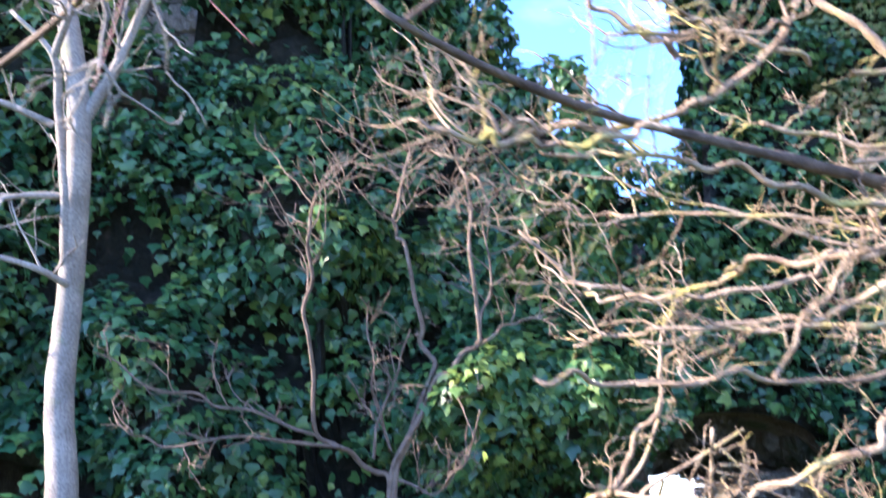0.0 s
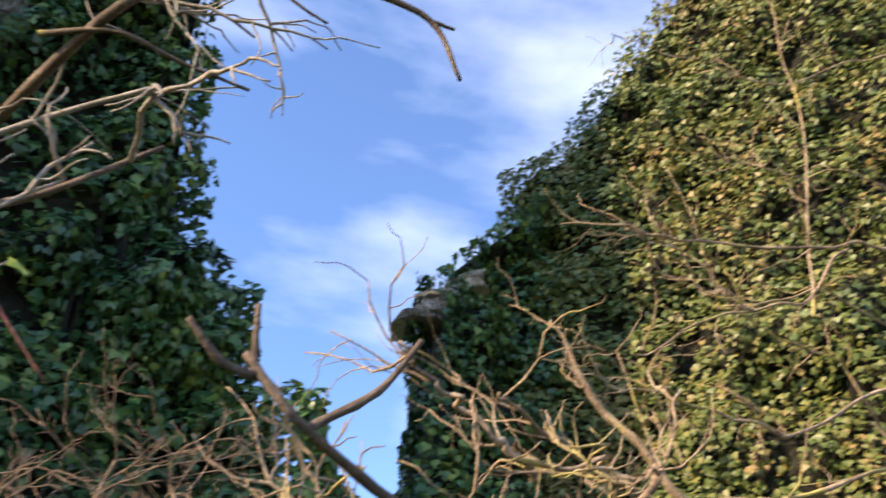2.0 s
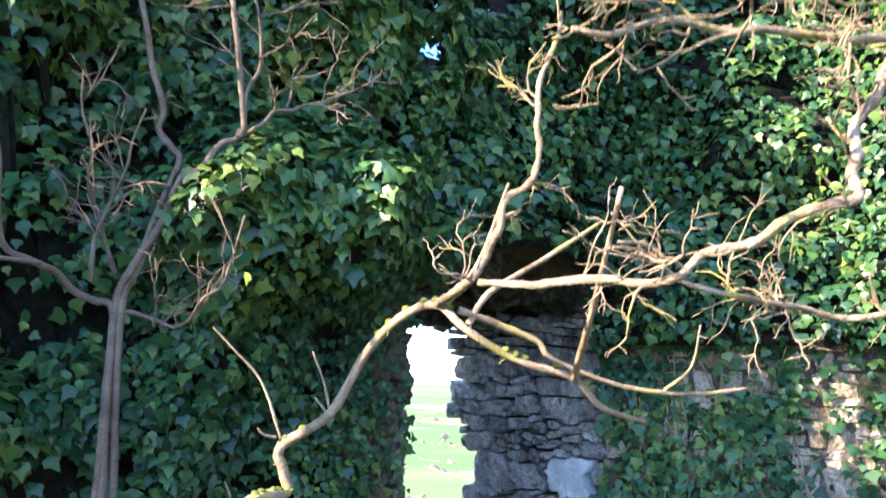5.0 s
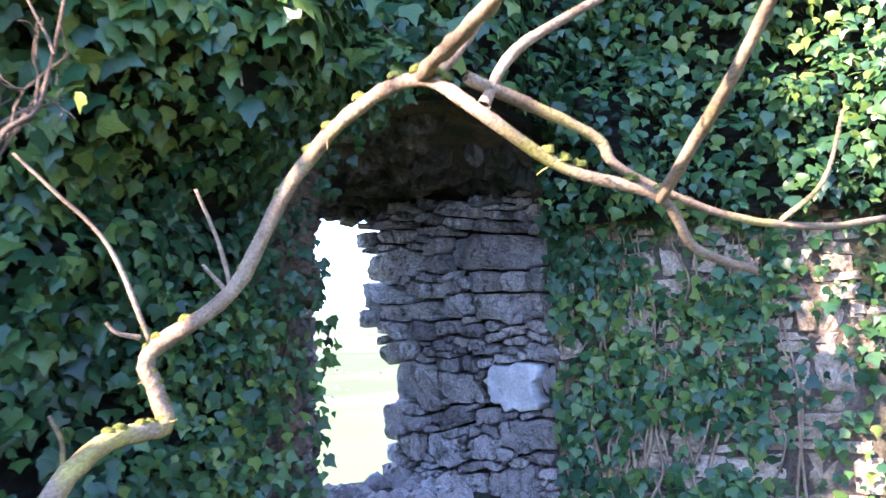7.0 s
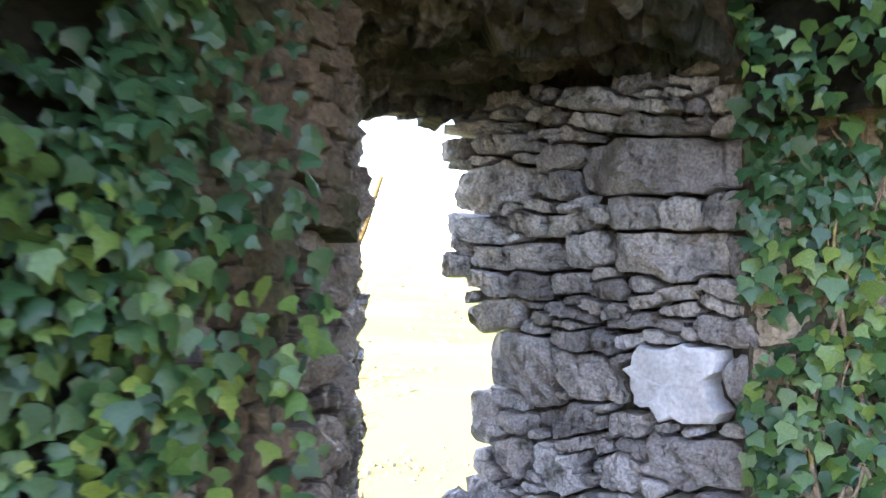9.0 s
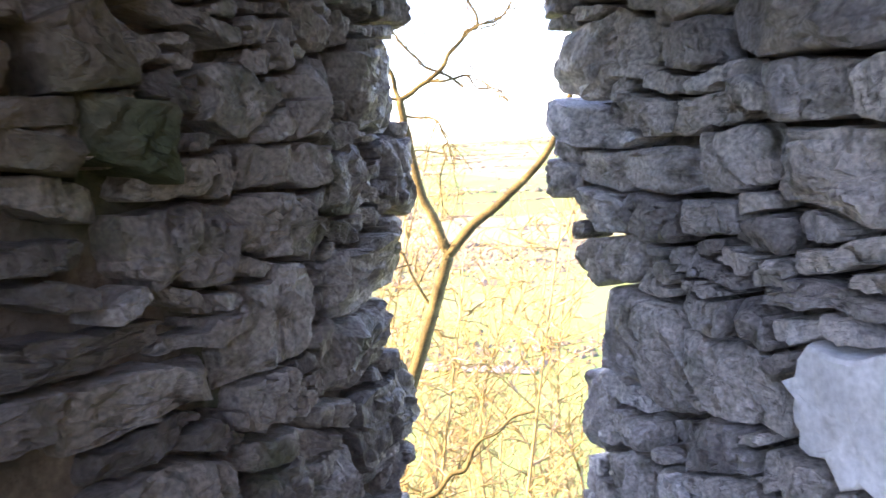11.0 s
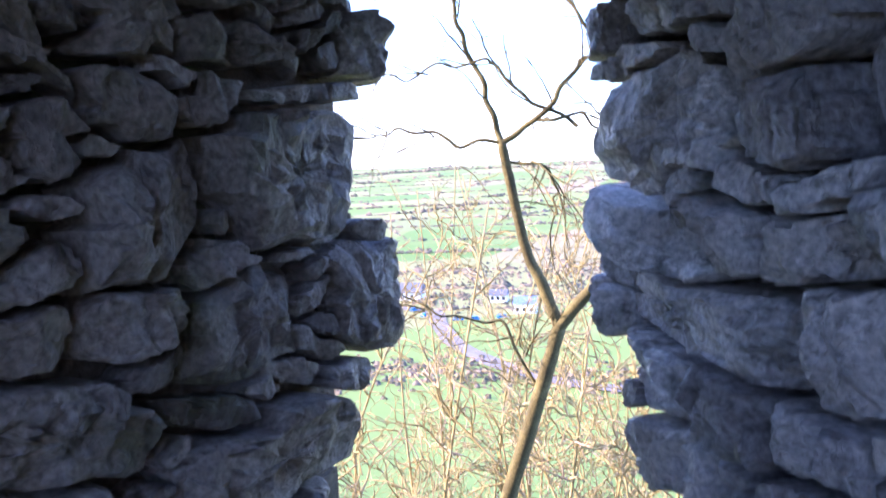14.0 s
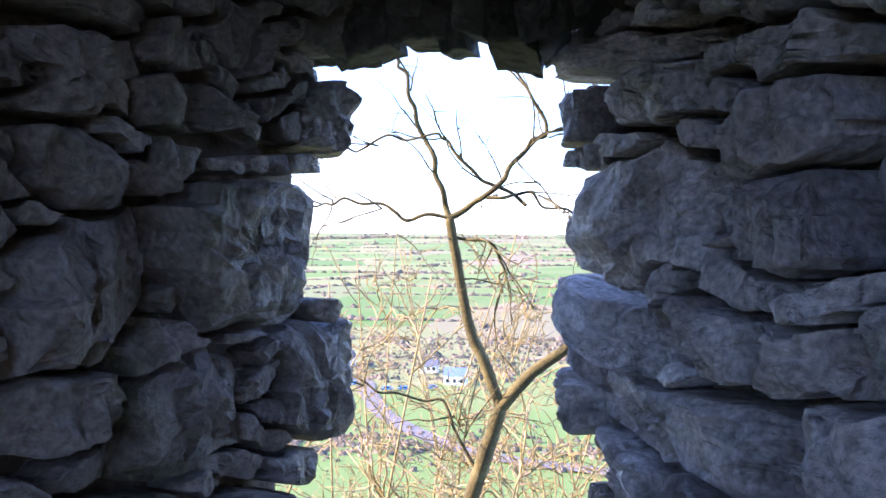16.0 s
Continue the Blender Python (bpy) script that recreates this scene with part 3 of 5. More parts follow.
def rubble(parent, line, side, stones, seed, u_end, z0, z1, mat, proud=0.03, fill=400, small=(0.035, 0.085), starts=None):
    """Fits rough stones together along a plan line: each (along, up, width, height) fills its share of the face up to its neighbours,
    and small stones pack the gaps. side: 1 where the face looks left of the line, -1 where it looks right."""
    rng = random.Random(seed)
    P = [Vector((*p, 0)) for p in line]
    L = [0.0]
    for p, q in zip(P, P[1:]):
        L.append(L[-1] + (q - p).length)

    def place(u):
        i = max([k for k in range(len(P) - 1) if u >= L[k]] or [0])
        d = (P[i + 1] - P[i]).normalized()
        return P[i] + d * (u - L[i]), d

    seeds = [(u, z, w / 2, h / 2, rng.gauss(0, 0.13), rng.gauss(0, 0.16)) for u, z, w, h in stones]

    def reach(pu, pz, arr):
        du, dz = pu[..., None] - arr[:, 0], pz[..., None] - arr[:, 1]
        return (np.abs(du - arr[:, 5] * dz) / arr[:, 2]) ** 5 + (np.abs(dz - arr[:, 4] * du) / arr[:, 3]) ** 5

    for k in range(fill):
        u, z = rng.uniform(0.0, u_end), rng.uniform(z0, z1)
        if starts and u < starts(z) + 0.03:
            continue
        h = rng.uniform(*small) / 2
        w = h * rng.uniform(1.2, 3.2)
        if not seeds or reach(np.array(u), np.array(z), np.array(seeds)).min() > 1.6:
            seeds.append((u, z, w, h, rng.gauss(0, 0.25), rng.gauss(0, 0.4)))
    arr = np.array(seeds)
    for i, (u, z, a, b, lean, tip) in enumerate(seeds):
        n = 32 if a * b > 0.0015 else 18
        turn = rng.uniform(0, 0.2)
        prof = []
        near = arr[(np.abs(arr[:, 0] - u) < arr[:, 2] + a + 0.1) & (np.abs(arr[:, 1] - z) < arr[:, 3] + b + 0.1)]
        q = np.linspace(0.25, 1.16, 36)
        for k in range(n):
            w = turn + 2 * math.pi * k / n
            ca, sa = math.cos(w), math.sin(w)
            ex = (abs(ca) ** 9 + abs(sa) ** 9) ** (-1 / 9)
            du, dz = (a * ca + tip * b * sa) * ex * q, (b * sa + lean * a * ca) * ex * q
            wu = u + du + 0.012 * noise3(u * 9 + ca * 2, z * 9 + sa * 2, seed)
            d = reach(wu, z + dz, near)
            own = (np.abs(wu - u - tip * dz) / a) ** 5 + (np.abs(dz - lean * (wu - u)) / b) ** 5
            ok = own <= d.min(axis=1) + 1e-6
            last = int(np.argmin(ok)) - 1 if not ok.all() else len(q) - 1
            last = max(last, 0)
            r = q[last] * rng.uniform(0.975, 1.02)
            x, y = (a * ca + tip * b * sa) * ex * r, (b * sa + lean * a * ca) * ex * r
            gap = rng.uniform(0.003, 0.010)
            prof.append((side * (x - math.copysign(min(abs(x), gap), x)), y - math.copysign(min(abs(y), gap), y)))
        if abs(u - 1.02) < 0.005 and side > 0:
            # a broken plate: its lower corner gone and a bite out of one edge
            prof = [(x * (0.68 if x < 0 and y < 0.02 else 0.80 if x > 0 and -0.06 < y < 0.03 else 1.0), y * (0.82 if x < -0.08 and y < 0 else 1.0)) for x, y in prof]
        if side < 0:
            prof.reverse()
        edge = u - a < 0.05
        pale = side > 0 and abs(u - 1.02) < 0.005 and abs(z - 0.90) < 0.005
        v, f = stone_face(rng, prof, 2 * a, 2 * b, 0.22 if edge else 0.09, 0.04 if pale else proud * rng.uniform(0.4, 1.25) * min(1.0, 0.45 + 6 * b), 0.15 if pale else 1.0)
        o, d = place(u)
        x = d * side
        m = Matrix.Identity(4)
        for c, col in enumerate((x, Vector((0, 0, 1)).cross(x), Vector((0, 0, 1)))):
            m.col[c][:3] = col
        m.translation = Vector((o.x, o.y, z)) + m.col[1].to_3d() * (0.0 if side > 0 else 0.022)
        ob = part("stone", mesh("stone", v, f, PALE if pale else mat), parent, "pale broken stone set in the reveal" if pale else "")
        ob.matrix_basis = m


def frame_of(origin, toward, flip):
    """The pose of a wall face: x along it, z up, -y out of it."""
    o, t = Vector((*origin, 0)), Vector((*toward, 0))
    x = (t - o).normalized()
    if flip:
        x = -x
    y = Vector((0, 0, 1)).cross(x)
    m = Matrix.Identity(4)
    for i, c in enumerate((x, y, Vector((0, 0, 1)))):
        m.col[i][:3] = c
    m.translation = o
    return m


def lay(parent, m, sign, courses, seed, length, mat=STONE, proud=0.03, mean=0.2, deep=0.07, slope=0.0, gap=0.018, tip=5):
    """Courses: (z0, z1, start, widths); widths run out into random ones until the length is filled."""
    rng = random.Random(seed)
    lean = seed * 1.3
    for z0, z1, start, widths in courses:
        u, i = start, 0
        while u < length:
            w = widths[i] if i < len(widths) else rng.uniform(0.55, 1.7) * mean * (0.6 + 2.2 * (z1 - z0))
            i += 1
            pieces = [(z0, z1)]
            if i > 1 and w < 0.32 and z1 - z0 > 0.09 and rng.random() < 0.5:
                c = z0 + (z1 - z0) * rng.uniform(0.35, 0.65)
                pieces = [(z0, c), (c, z1)]
            for a, b in pieces:
                wob = 0.022 * noise3(u * 2.2 + lean, a * 2.0, lean)
                v, f = stone_mesh(rng, w - gap * rng.uniform(0.1, 0.9), (b - a) - gap * rng.uniform(-0.5, 0.7), 0.2 if i == 1 else deep, proud * rng.uniform(0.5, 1.6))
                ob = part("stone", mesh("stone", v, f, mat), parent)
                ob.matrix_basis = m @ pose(sign * (u + w / 2), rng.uniform(-0.012, 0.012), (a + b) / 2 + slope * (u + w / 2) + wob, 0, rng.uniform(-tip, tip), 0)
            u += w


EAST_COURSES = [
    (1.93, 2.05, -0.05, ()), (1.83, 1.93, -0.08, ()), (1.745, 1.83, -0.09, ()), (1.70, 1.745, -0.05, ()),
    (1.50, 1.70, 0.06, ()), (1.37, 1.50, -0.09, ()), (1.25, 1.37, -0.06, ()),
    (1.14, 1.25, 0.04, ()), (1.03, 1.14, 0.13, ()), (0.80, 1.03, 0.2, ()), (0.69, 0.80, 0.12, ()),
    (0.47, 0.69, 0.08, ()), (0.30, 0.47, 0.06, ()), (0.12, 0.30, 0.08, ()), (-0.05, 0.12, 0.08, ())]
WEST_COURSES = [
    (1.93, 2.05, -0.05, ()), (1.82, 1.93, -0.05, ()), (1.74, 1.82, -0.04, ()), (1.66, 1.74, 0.05, ()), (1.48, 1.66, 0.10, ()),
    (1.27, 1.48, -0.03, ()), (1.16, 1.27, 0.12, ()), (1.05, 1.16, 0.18, ()), (0.95, 1.05, 0.24, ()), (0.88, 0.95, 0.2, ()),
    (0.70, 0.88, 0.1, ()), (0.50, 0.70, 0.08, ()), (0.30, 0.50, 0.08, ()), (0.12, 0.30, 0.08, ())]


def reveal(name, edge, inner, back, courses, label):
    """The rubble core of one side of the bay, stepping in and out with its courses."""
    o, t = Vector(edge), Vector(inner[0])
    d = (t - o).normalized()
    v, f = [], []
    for z0, z1, start, _ in courses:
        first = o + d * (start + 0.11)
        ring = [first] + [Vector(p) for p in inner] + [Vector(back), Vector((first.x, back[1]))]
        b, n = len(v), len(ring)
        v += [(p.x, p.y, z) for z in (z0, z1) for p in ring]
        f += [tuple(range(b + n - 1, b - 1, -1)), tuple(range(b + n, b + 2 * n))]
        f += [(b + k, b + (k + 1) % n, b + n + (k + 1) % n, b + n + k) for k in range(n)]
    return tagged(new(name, mesh(name, v, f, MORTAR)), label, "wall", "", "structure")


reveal_east = reveal("reveal_east", (2.15, 7.05), [(2.74, 5.93)], (3.25, 7.08), EAST_COURSES + [(1.93, 2.4, -0.14, ())], "coursed rubble stone reveal of the window bay")
reveal_west = reveal("reveal_west", (1.56, 7.0), [(1.36, 6.32), (1.13, 5.78), (0.90, 5.42)], (0.9, 7.08), WEST_COURSES + [(2.05, 2.4, -0.05, ()), (-1.0, 0.12, 0.08, ())], "dark rubble stone reveal of the window bay")
EAST_NEAR = [
    (-0.02, 1.79, 0.15, 0.09), (0.24, 1.79, 0.32, 0.09), (0.53, 1.80, 0.27, 0.07), (0.53, 1.71, 0.18, 0.09), (0.36, 1.72, 0.14, 0.06), (0.23, 1.62, 0.40, 0.20), (0.53, 1.60, 0.15, 0.11),
    (0.00, 1.72, 0.09, 0.04), (0.45, 1.53, 0.17, 0.06), (0.15, 1.43, 0.32, 0.11), (0.38, 1.46, 0.18, 0.10), (0.57, 1.46, 0.22, 0.10), (0.29, 1.33, 0.50, 0.11), (-0.02, 1.30, 0.14, 0.11),
    (0.66, 1.36, 0.19, 0.14), (0.15, 1.87, 0.50, 0.06), (0.17, 1.22, 0.26, 0.11), (0.40, 1.22, 0.20, 0.11), (0.59, 1.23, 0.20, 0.08), (0.76, 1.21, 0.14, 0.08), (0.21, 1.09, 0.26, 0.13)]
EAST_LOW = [
    (0.43, 1.14, 0.09, 0.03), (0.56, 1.12, 0.23, 0.07), (0.58, 1.02, 0.20, 0.10), (0.36, 0.89, 0.32, 0.27), (0.65, 0.89, 0.26, 0.18), (0.17, 0.67, 0.19, 0.19), (0.79, 1.13, 0.13, 0.07),
    (0.59, 0.71, 0.31, 0.13), (0.31, 0.53, 0.19, 0.15), (0.55, 0.53, 0.22, 0.18), (0.80, 0.55, 0.22, 0.16), (0.2, 0.3, 0.3, 0.2), (0.6, 0.3, 0.4, 0.2), (1.0, 0.35, 0.35, 0.24)]
EAST_OUTER = [
    (0.96, 1.65, 0.64, 0.20), (0.87, 1.49, 0.20, 0.12), (1.06, 1.48, 0.16, 0.12), (1.25, 1.49, 0.20, 0.13), (1.00, 1.33, 0.42, 0.17), (0.97, 1.19, 0.26, 0.06), (1.19, 1.18, 0.15, 0.06),
    (0.92, 1.11, 0.32, 0.07), (1.22, 1.09, 0.24, 0.10), (1.02, 0.90, 0.38, 0.27), (1.08, 0.64, 0.34, 0.18), (0.84, 0.73, 0.18, 0.11), (0.95, 1.80, 0.44, 0.09), (1.26, 0.93, 0.12, 0.16),
    (1.28, 1.32, 0.12, 0.14), (1.24, 1.84, 0.22, 0.10), (0.70, 1.91, 0.32, 0.10)]
WEST_NEAR = [
    (0.04, 1.80, 0.18, 0.13), (0.19, 1.84, 0.11, 0.06), (0.31, 1.77, 0.22, 0.07), (0.27, 1.88, 0.20, 0.09), (0.42, 1.86, 0.10, 0.08), (0.57, 1.79, 0.19, 0.11), (0.57, 1.88, 0.25, 0.05),
    (0.59, 1.67, 0.14, 0.10), (0.44, 1.68, 0.11, 0.08), (0.33, 1.69, 0.09, 0.03), (0.21, 1.70, 0.13, 0.04), (0.10, 1.71, 0.11, 0.04), (0.27, 1.56, 0.36, 0.23), (0.58, 1.52, 0.24, 0.19),
    (0.73, 1.63, 0.12, 0.12), (0.44, 1.50, 0.05, 0.06), (0.61, 1.38, 0.18, 0.11), (0.39, 1.34, 0.26, 0.18), (0.07, 1.33, 0.25, 0.20), (0.17, 1.20, 0.17, 0.07), (0.28, 1.43, 0.10, 0.03)]
WEST_OUTER = [
    (0.80, 1.39, 0.16, 0.09), (0.93, 1.38, 0.08, 0.10), (0.86, 1.51, 0.19, 0.13), (0.74, 1.26, 0.28, 0.13), (1.02, 1.25, 0.26, 0.16), (0.80, 1.08, 0.26, 0.20), (0.95, 1.14, 0.10, 0.06),
    (0.36, 1.11, 0.40, 0.18), (0.40, 0.92, 0.40, 0.17), (0.28, 0.71, 0.40, 0.20), (0.62, 0.99, 0.14, 0.09), (0.80, 0.92, 0.19, 0.12), (1.29, 1.125, 0.50, 0.07), (1.43, 1.05, 0.25, 0.08),
    (1.13, 1.02, 0.32, 0.12), (1.33, 1.28, 0.16, 0.05), (1.30, 1.22, 0.12, 0.05), (1.03, 1.66, 0.22, 0.06), (1.00, 1.38, 0.24, 0.08), (1.07, 0.80, 0.34, 0.16), (1.28, 1.36, 0.14, 0.06),
    (0.6, 0.6, 0.3, 0.2), (0.85, 0.7, 0.24, 0.2)]


def step_back(courses):
    """How far the edge of the slit lies back at each height."""
    return lambda z: next((start for a, b, start, _ in courses if a <= z < b), 0.0)


rubble(reveal_east, [(2.06, 7.03), (2.60, 5.93)], 1, EAST_NEAR + EAST_LOW + EAST_OUTER, 3, 1.26, 0.1, 1.98, STONE, 0.032, 900, starts=step_back(EAST_COURSES))
rubble(reveal_west, [(1.63, 7.05), (1.45, 6.32), (1.22, 5.77), (0.95, 5.35)], -1, WEST_NEAR + WEST_OUTER, 4, 1.2, 0.3, 1.98, SHADESTONE, 0.04, 900, starts=step_back(WEST_COURSES))


def random_courses(rng, z0, z1, lo, hi, start=0.0):
    out, z = [], z0
    while z < z1:
        h = rng.uniform(lo, hi)
        out.append((z, z + h, start + rng.uniform(-0.03, 0.03), ()))
        z += h
    return out


crng = random.Random(12)
# collapsed facing: a few stones left in place, earth and small rubble around them
lay(reveal_west, frame_of(KINK_L, JAMB_L, True), -1, random_courses(crng, 0.45, 1.4, 0.05, 0.13, 0.4), 16, 0.7, MORTAR, 0.03, 0.12, tip=20)
lay(reveal_west, frame_of(KINK_L, JAMB_L, True), -1, random_courses(crng, 1.4, 2.0, 0.06, 0.15), 26, 0.7, MORTAR, 0.03, 0.14, tip=20)
lay(reveal_west, frame_of(KINK_L, JAMB_L, True), -1, random_courses(crng, 0.0, 0.45, 0.08, 0.16), 36, 0.7, MORTAR, 0.03, 0.16, tip=15)
lay(wall_east, frame_of(JAMB_R, (3.7, 4.85), False), 1, random_courses(crng, 0.0, 2.2, 0.1, 0.24), 7, 1.45, WARMSTONE, proud=0.02)
lay(wall_west, frame_of(JAMB_L, (-0.5, west_y(-0.5)), True), -1, random_courses(crng, 0.0, 1.4, 0.1, 0.24), 8, 0.7, proud=0.02)


def vault_stones():
    """Rough stones hanging under the head of the bay and over the slit."""
    rng = random.Random(9)
    for i in range(110):
        t, d = rng.random(), rng.random()
        x, y = 1.0 + 1.6 * t, 5.42 + 0.48 * t + d * (1.5 - 0.45 * t)
        arch = 1.86 + 0.42 * math.sqrt(max(0.0, 1 - (2 * t - 1) ** 2))
        mid = min(arch, 2.02 + 0.25 * (arch - 1.86))
        edge = 5.35 + 0.5 * t
        z = arch + (mid - arch) * min(1, (y - edge) / max(0.2, 6.4 - edge)) if y < 6.4 else mid + (1.93 - mid) * (y - 6.4) / 0.66
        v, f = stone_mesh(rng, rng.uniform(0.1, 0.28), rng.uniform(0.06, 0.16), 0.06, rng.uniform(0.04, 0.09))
        ob = part("stone", mesh("stone", v, f, DARKSTONE), head)
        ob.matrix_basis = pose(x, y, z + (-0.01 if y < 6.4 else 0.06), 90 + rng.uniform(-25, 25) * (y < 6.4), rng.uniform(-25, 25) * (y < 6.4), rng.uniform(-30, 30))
    for i in range(17):
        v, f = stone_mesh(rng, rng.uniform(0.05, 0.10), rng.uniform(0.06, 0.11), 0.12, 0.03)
        ob = part("stone", mesh("stone", v, f, DARKSTONE), head)
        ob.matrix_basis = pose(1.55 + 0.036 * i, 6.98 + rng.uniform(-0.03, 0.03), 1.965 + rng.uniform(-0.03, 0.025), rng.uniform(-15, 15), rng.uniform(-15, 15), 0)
    for i in range(14):
        v, f = stone_mesh(rng, rng.uniform(0.18, 0.4), rng.uniform(0.15, 0.3), 0.1, 0.05)
        ob = part("stone", mesh("stone", v, f, STONE), sill)
        ob.matrix_basis = pose(1.5 + rng.random() * 0.8, 6.2 + rng.random() * 0.8, 0.3, -90 + rng.uniform(-15, 15), 0, rng.uniform(-40, 40))
    for i in range(7):
        v, f = stone_mesh(rng, rng.uniform(0.25, 0.42), 0.065, 0.35, 0.03)
        ob = part("stone", mesh("stone", v, f, STONE), head, "jutting slab on the broken wall top" if i == 0 else "")
        ob.matrix_basis = pose(1.57 + 0.05 * i + rng.uniform(-0.04, 0.04), 5.45 - 0.02 * i, 5.52 + 0.068 * i, 0, rng.uniform(-14, -2), -20)


vault_stones()

# ---- ivy ----
LEAF_OUT = [(0, 0, 0.0), (-0.40, -0.08, 0.03), (-0.52, -0.42, -0.02), (-0.26, -0.58, 0.02), (0, -1.05, -0.06), (0.26, -0.58, 0.02), (0.52, -0.42, -0.02), (0.40, -0.08, 0.03)]
LEAF_MID = (0, -0.42, 0.07)
LEAF_FACES = [(8, k, (k + 1) % 8) for k in range(8)]


def leaf_field(places):
    """places: (point, outward normal, size, random turn). Returns verts and faces of all the leaves."""
    shape = np.array(LEAF_OUT + [LEAF_MID])
    n = len(places)
    P = np.array([p[0] for p in places], float)
    N = np.array([p[1] for p in places], float)
    S = np.array([p[2] for p in places], float)
    rng = np.random.default_rng(n)
    N = N + rng.normal(0, 0.5, (n, 3)) + np.array([0, 0, 0.45])
    N /= np.linalg.norm(N, axis=1)[:, None]
    down = np.array([0, 0, -1.0]) + rng.normal(0, 0.42, (n, 3))
    down -= N * np.sum(down * N, axis=1)[:, None]
    down /= np.linalg.norm(down, axis=1)[:, None]
    side = np.cross(-down, N)
    V = (P[:, None, :] + S[:, None, None] * (shape[None, :, :1] * side[:, None, :] * rng.uniform(0.8, 1.15, n)[:, None, None]
         - shape[None, :, 1:2] * down[:, None, :] + shape[None, :, 2:] * rng.uniform(0.3, 1.9, n)[:, None, None] * N[:, None, :]))
    F = (np.array(LEAF_FACES)[None] + 9 * np.arange(n)[:, None, None]).reshape(-1, 3)
    return V.reshape(-1, 3), F


def big_mesh(name, V, F, mat):
    me = bpy.data.meshes.new(name)
    me.vertices.add(len(V))
    me.vertices.foreach_set("co", np.asarray(V, np.float32).ravel())
    me.loops.add(F.size)
    me.loops.foreach_set("vertex_index", F.ravel().astype(np.int32))
    me.polygons.add(len(F))
    me.polygons.foreach_set("loop_start", np.arange(0, F.size, F.shape[1], dtype=np.int32))
    me.materials.append(mat)
    me.update(calc_edges=True)
    me.validate()
    return me


def ivy(label, line, bottom, top, bulge, density, size, seed, leafmat, bare, lift=0.0, under=True, singles=0, edge=0.0, hollow=None):
    """Ivy over the wall face above a plan line. bulge(s, z): how far the mass stands out; bare(s, z): 0 to 1, how bare the wall is."""
    rng = random.Random(seed)
    t = thing("ivy", label, "ivy", "ivy on the castle walls")
    pts = [Vector((*p, 0)) for p in line]
    lens = [0.0]
    for a, b in zip(pts, pts[1:]):
        lens.append(lens[-1] + (b - a).length)

    def place(s):
        for i in range(len(pts) - 1):
            if s <= lens[i + 1] or i == len(pts) - 2:
                d = (pts[i + 1] - pts[i]).normalized()
                return pts[i] + d * (s - lens[i]), Vector((d.y, -d.x, 0))

    def surf(s, z):
        p, n = place(s)
        q = p + n * ((lift + 0.15 if under else lift) + max(0.0, bulge(s, z)))
        return Vector((q.x, q.y, z)), n

    total = lens[-1]
    # dark sheet behind the leaves, standing in for shade in the gaps
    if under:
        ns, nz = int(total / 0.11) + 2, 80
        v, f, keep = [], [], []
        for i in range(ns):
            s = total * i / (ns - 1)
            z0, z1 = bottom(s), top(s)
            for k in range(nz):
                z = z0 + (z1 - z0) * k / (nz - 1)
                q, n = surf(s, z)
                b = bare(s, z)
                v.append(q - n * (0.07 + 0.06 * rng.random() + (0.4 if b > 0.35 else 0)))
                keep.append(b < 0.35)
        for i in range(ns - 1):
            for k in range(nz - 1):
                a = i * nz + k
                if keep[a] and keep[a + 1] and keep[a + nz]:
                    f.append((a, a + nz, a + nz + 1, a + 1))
        part("stem_shade_layer", mesh("stem_shade_layer", v, f, UNDER), t, "dark backing sheet: shade between the leaves, with brownish stems", "stuff")
    places = []
    area = sum((top((k + 0.5) / 40 * total) - bottom((k + 0.5) / 40 * total)) * total / 40 for k in range(40))
    for _ in range(int(area * density)):
        s = rng.uniform(-edge, total + edge)
        sc = min(max(s, 0), total)
        z = rng.uniform(bottom(sc), max(top(sc), top(max(sc - 0.12, 0)), top(min(sc + 0.12, total))) + edge * 0.7)
        q, n = surf(s, z)
        g = 1.0 * noise3(q.x * 2.7 + seed, q.y * 2.7, q.z * 2.7) + 0.5 * noise3(q.x * 6, q.y * 6 + seed, q.z * 6)
        if hollow and hollow(sc, z) < 0.09 + rng.uniform(-0.05, 0.05) and rng.random() < 0.9:
            continue
        if rng.random() < bare(sc, z) or (g < -0.42 + rng.uniform(-0.12, 0.12) and rng.random() < 0.85):
            continue
        # slope of the mass tips the leaves
        e = 0.08
        dz = (bulge(s, z + e) - bulge(s, z - e)) / (2 * e)
        ds = (bulge(s + e, z) - bulge(s - e, z)) / (2 * e)
        tang = Vector((-n.y, n.x, 0))
        nn = (n - Vector((0, 0, 1)) * dz * 0.8 - tang * ds * 0.8).normalized()
        places.append((q + n * (rng.uniform(-0.05, 0.08) + 0.09 * min(0.0, g + 0.15) * 2) + Vector((0, 0, 0.03)), nn, size * rng.uniform(0.55, 1.3) * (0.75 if 0.3 < q.x < 1.2 and q.z < 2.1 else 1.0)))
    rng.shuffle(places)
    if singles:
        near = sorted(places, key=lambda p: abs(p[0].z - 1.6) + 0.5 * abs(p[0].x - 1.4))[:singles]
        chosen = set(id(p) for p in near)
        rest = [p for p in places if id(p) not in chosen]
        Vs, Fs = leaf_field(near)
        for i in range(len(near)):
            o = near[i][0]
            vs = Vs[9 * i:9 * i + 9] - np.array(o)
            ob = part("leaf", mesh("leaf", vs, LEAF_FACES, leafmat), t)
            ob.location = o
        places = rest
    V, F = leaf_field(places)
    part("leaf_mass", big_mesh("leaf_mass", V, F, leafmat), t, "", "stuff")
    return t


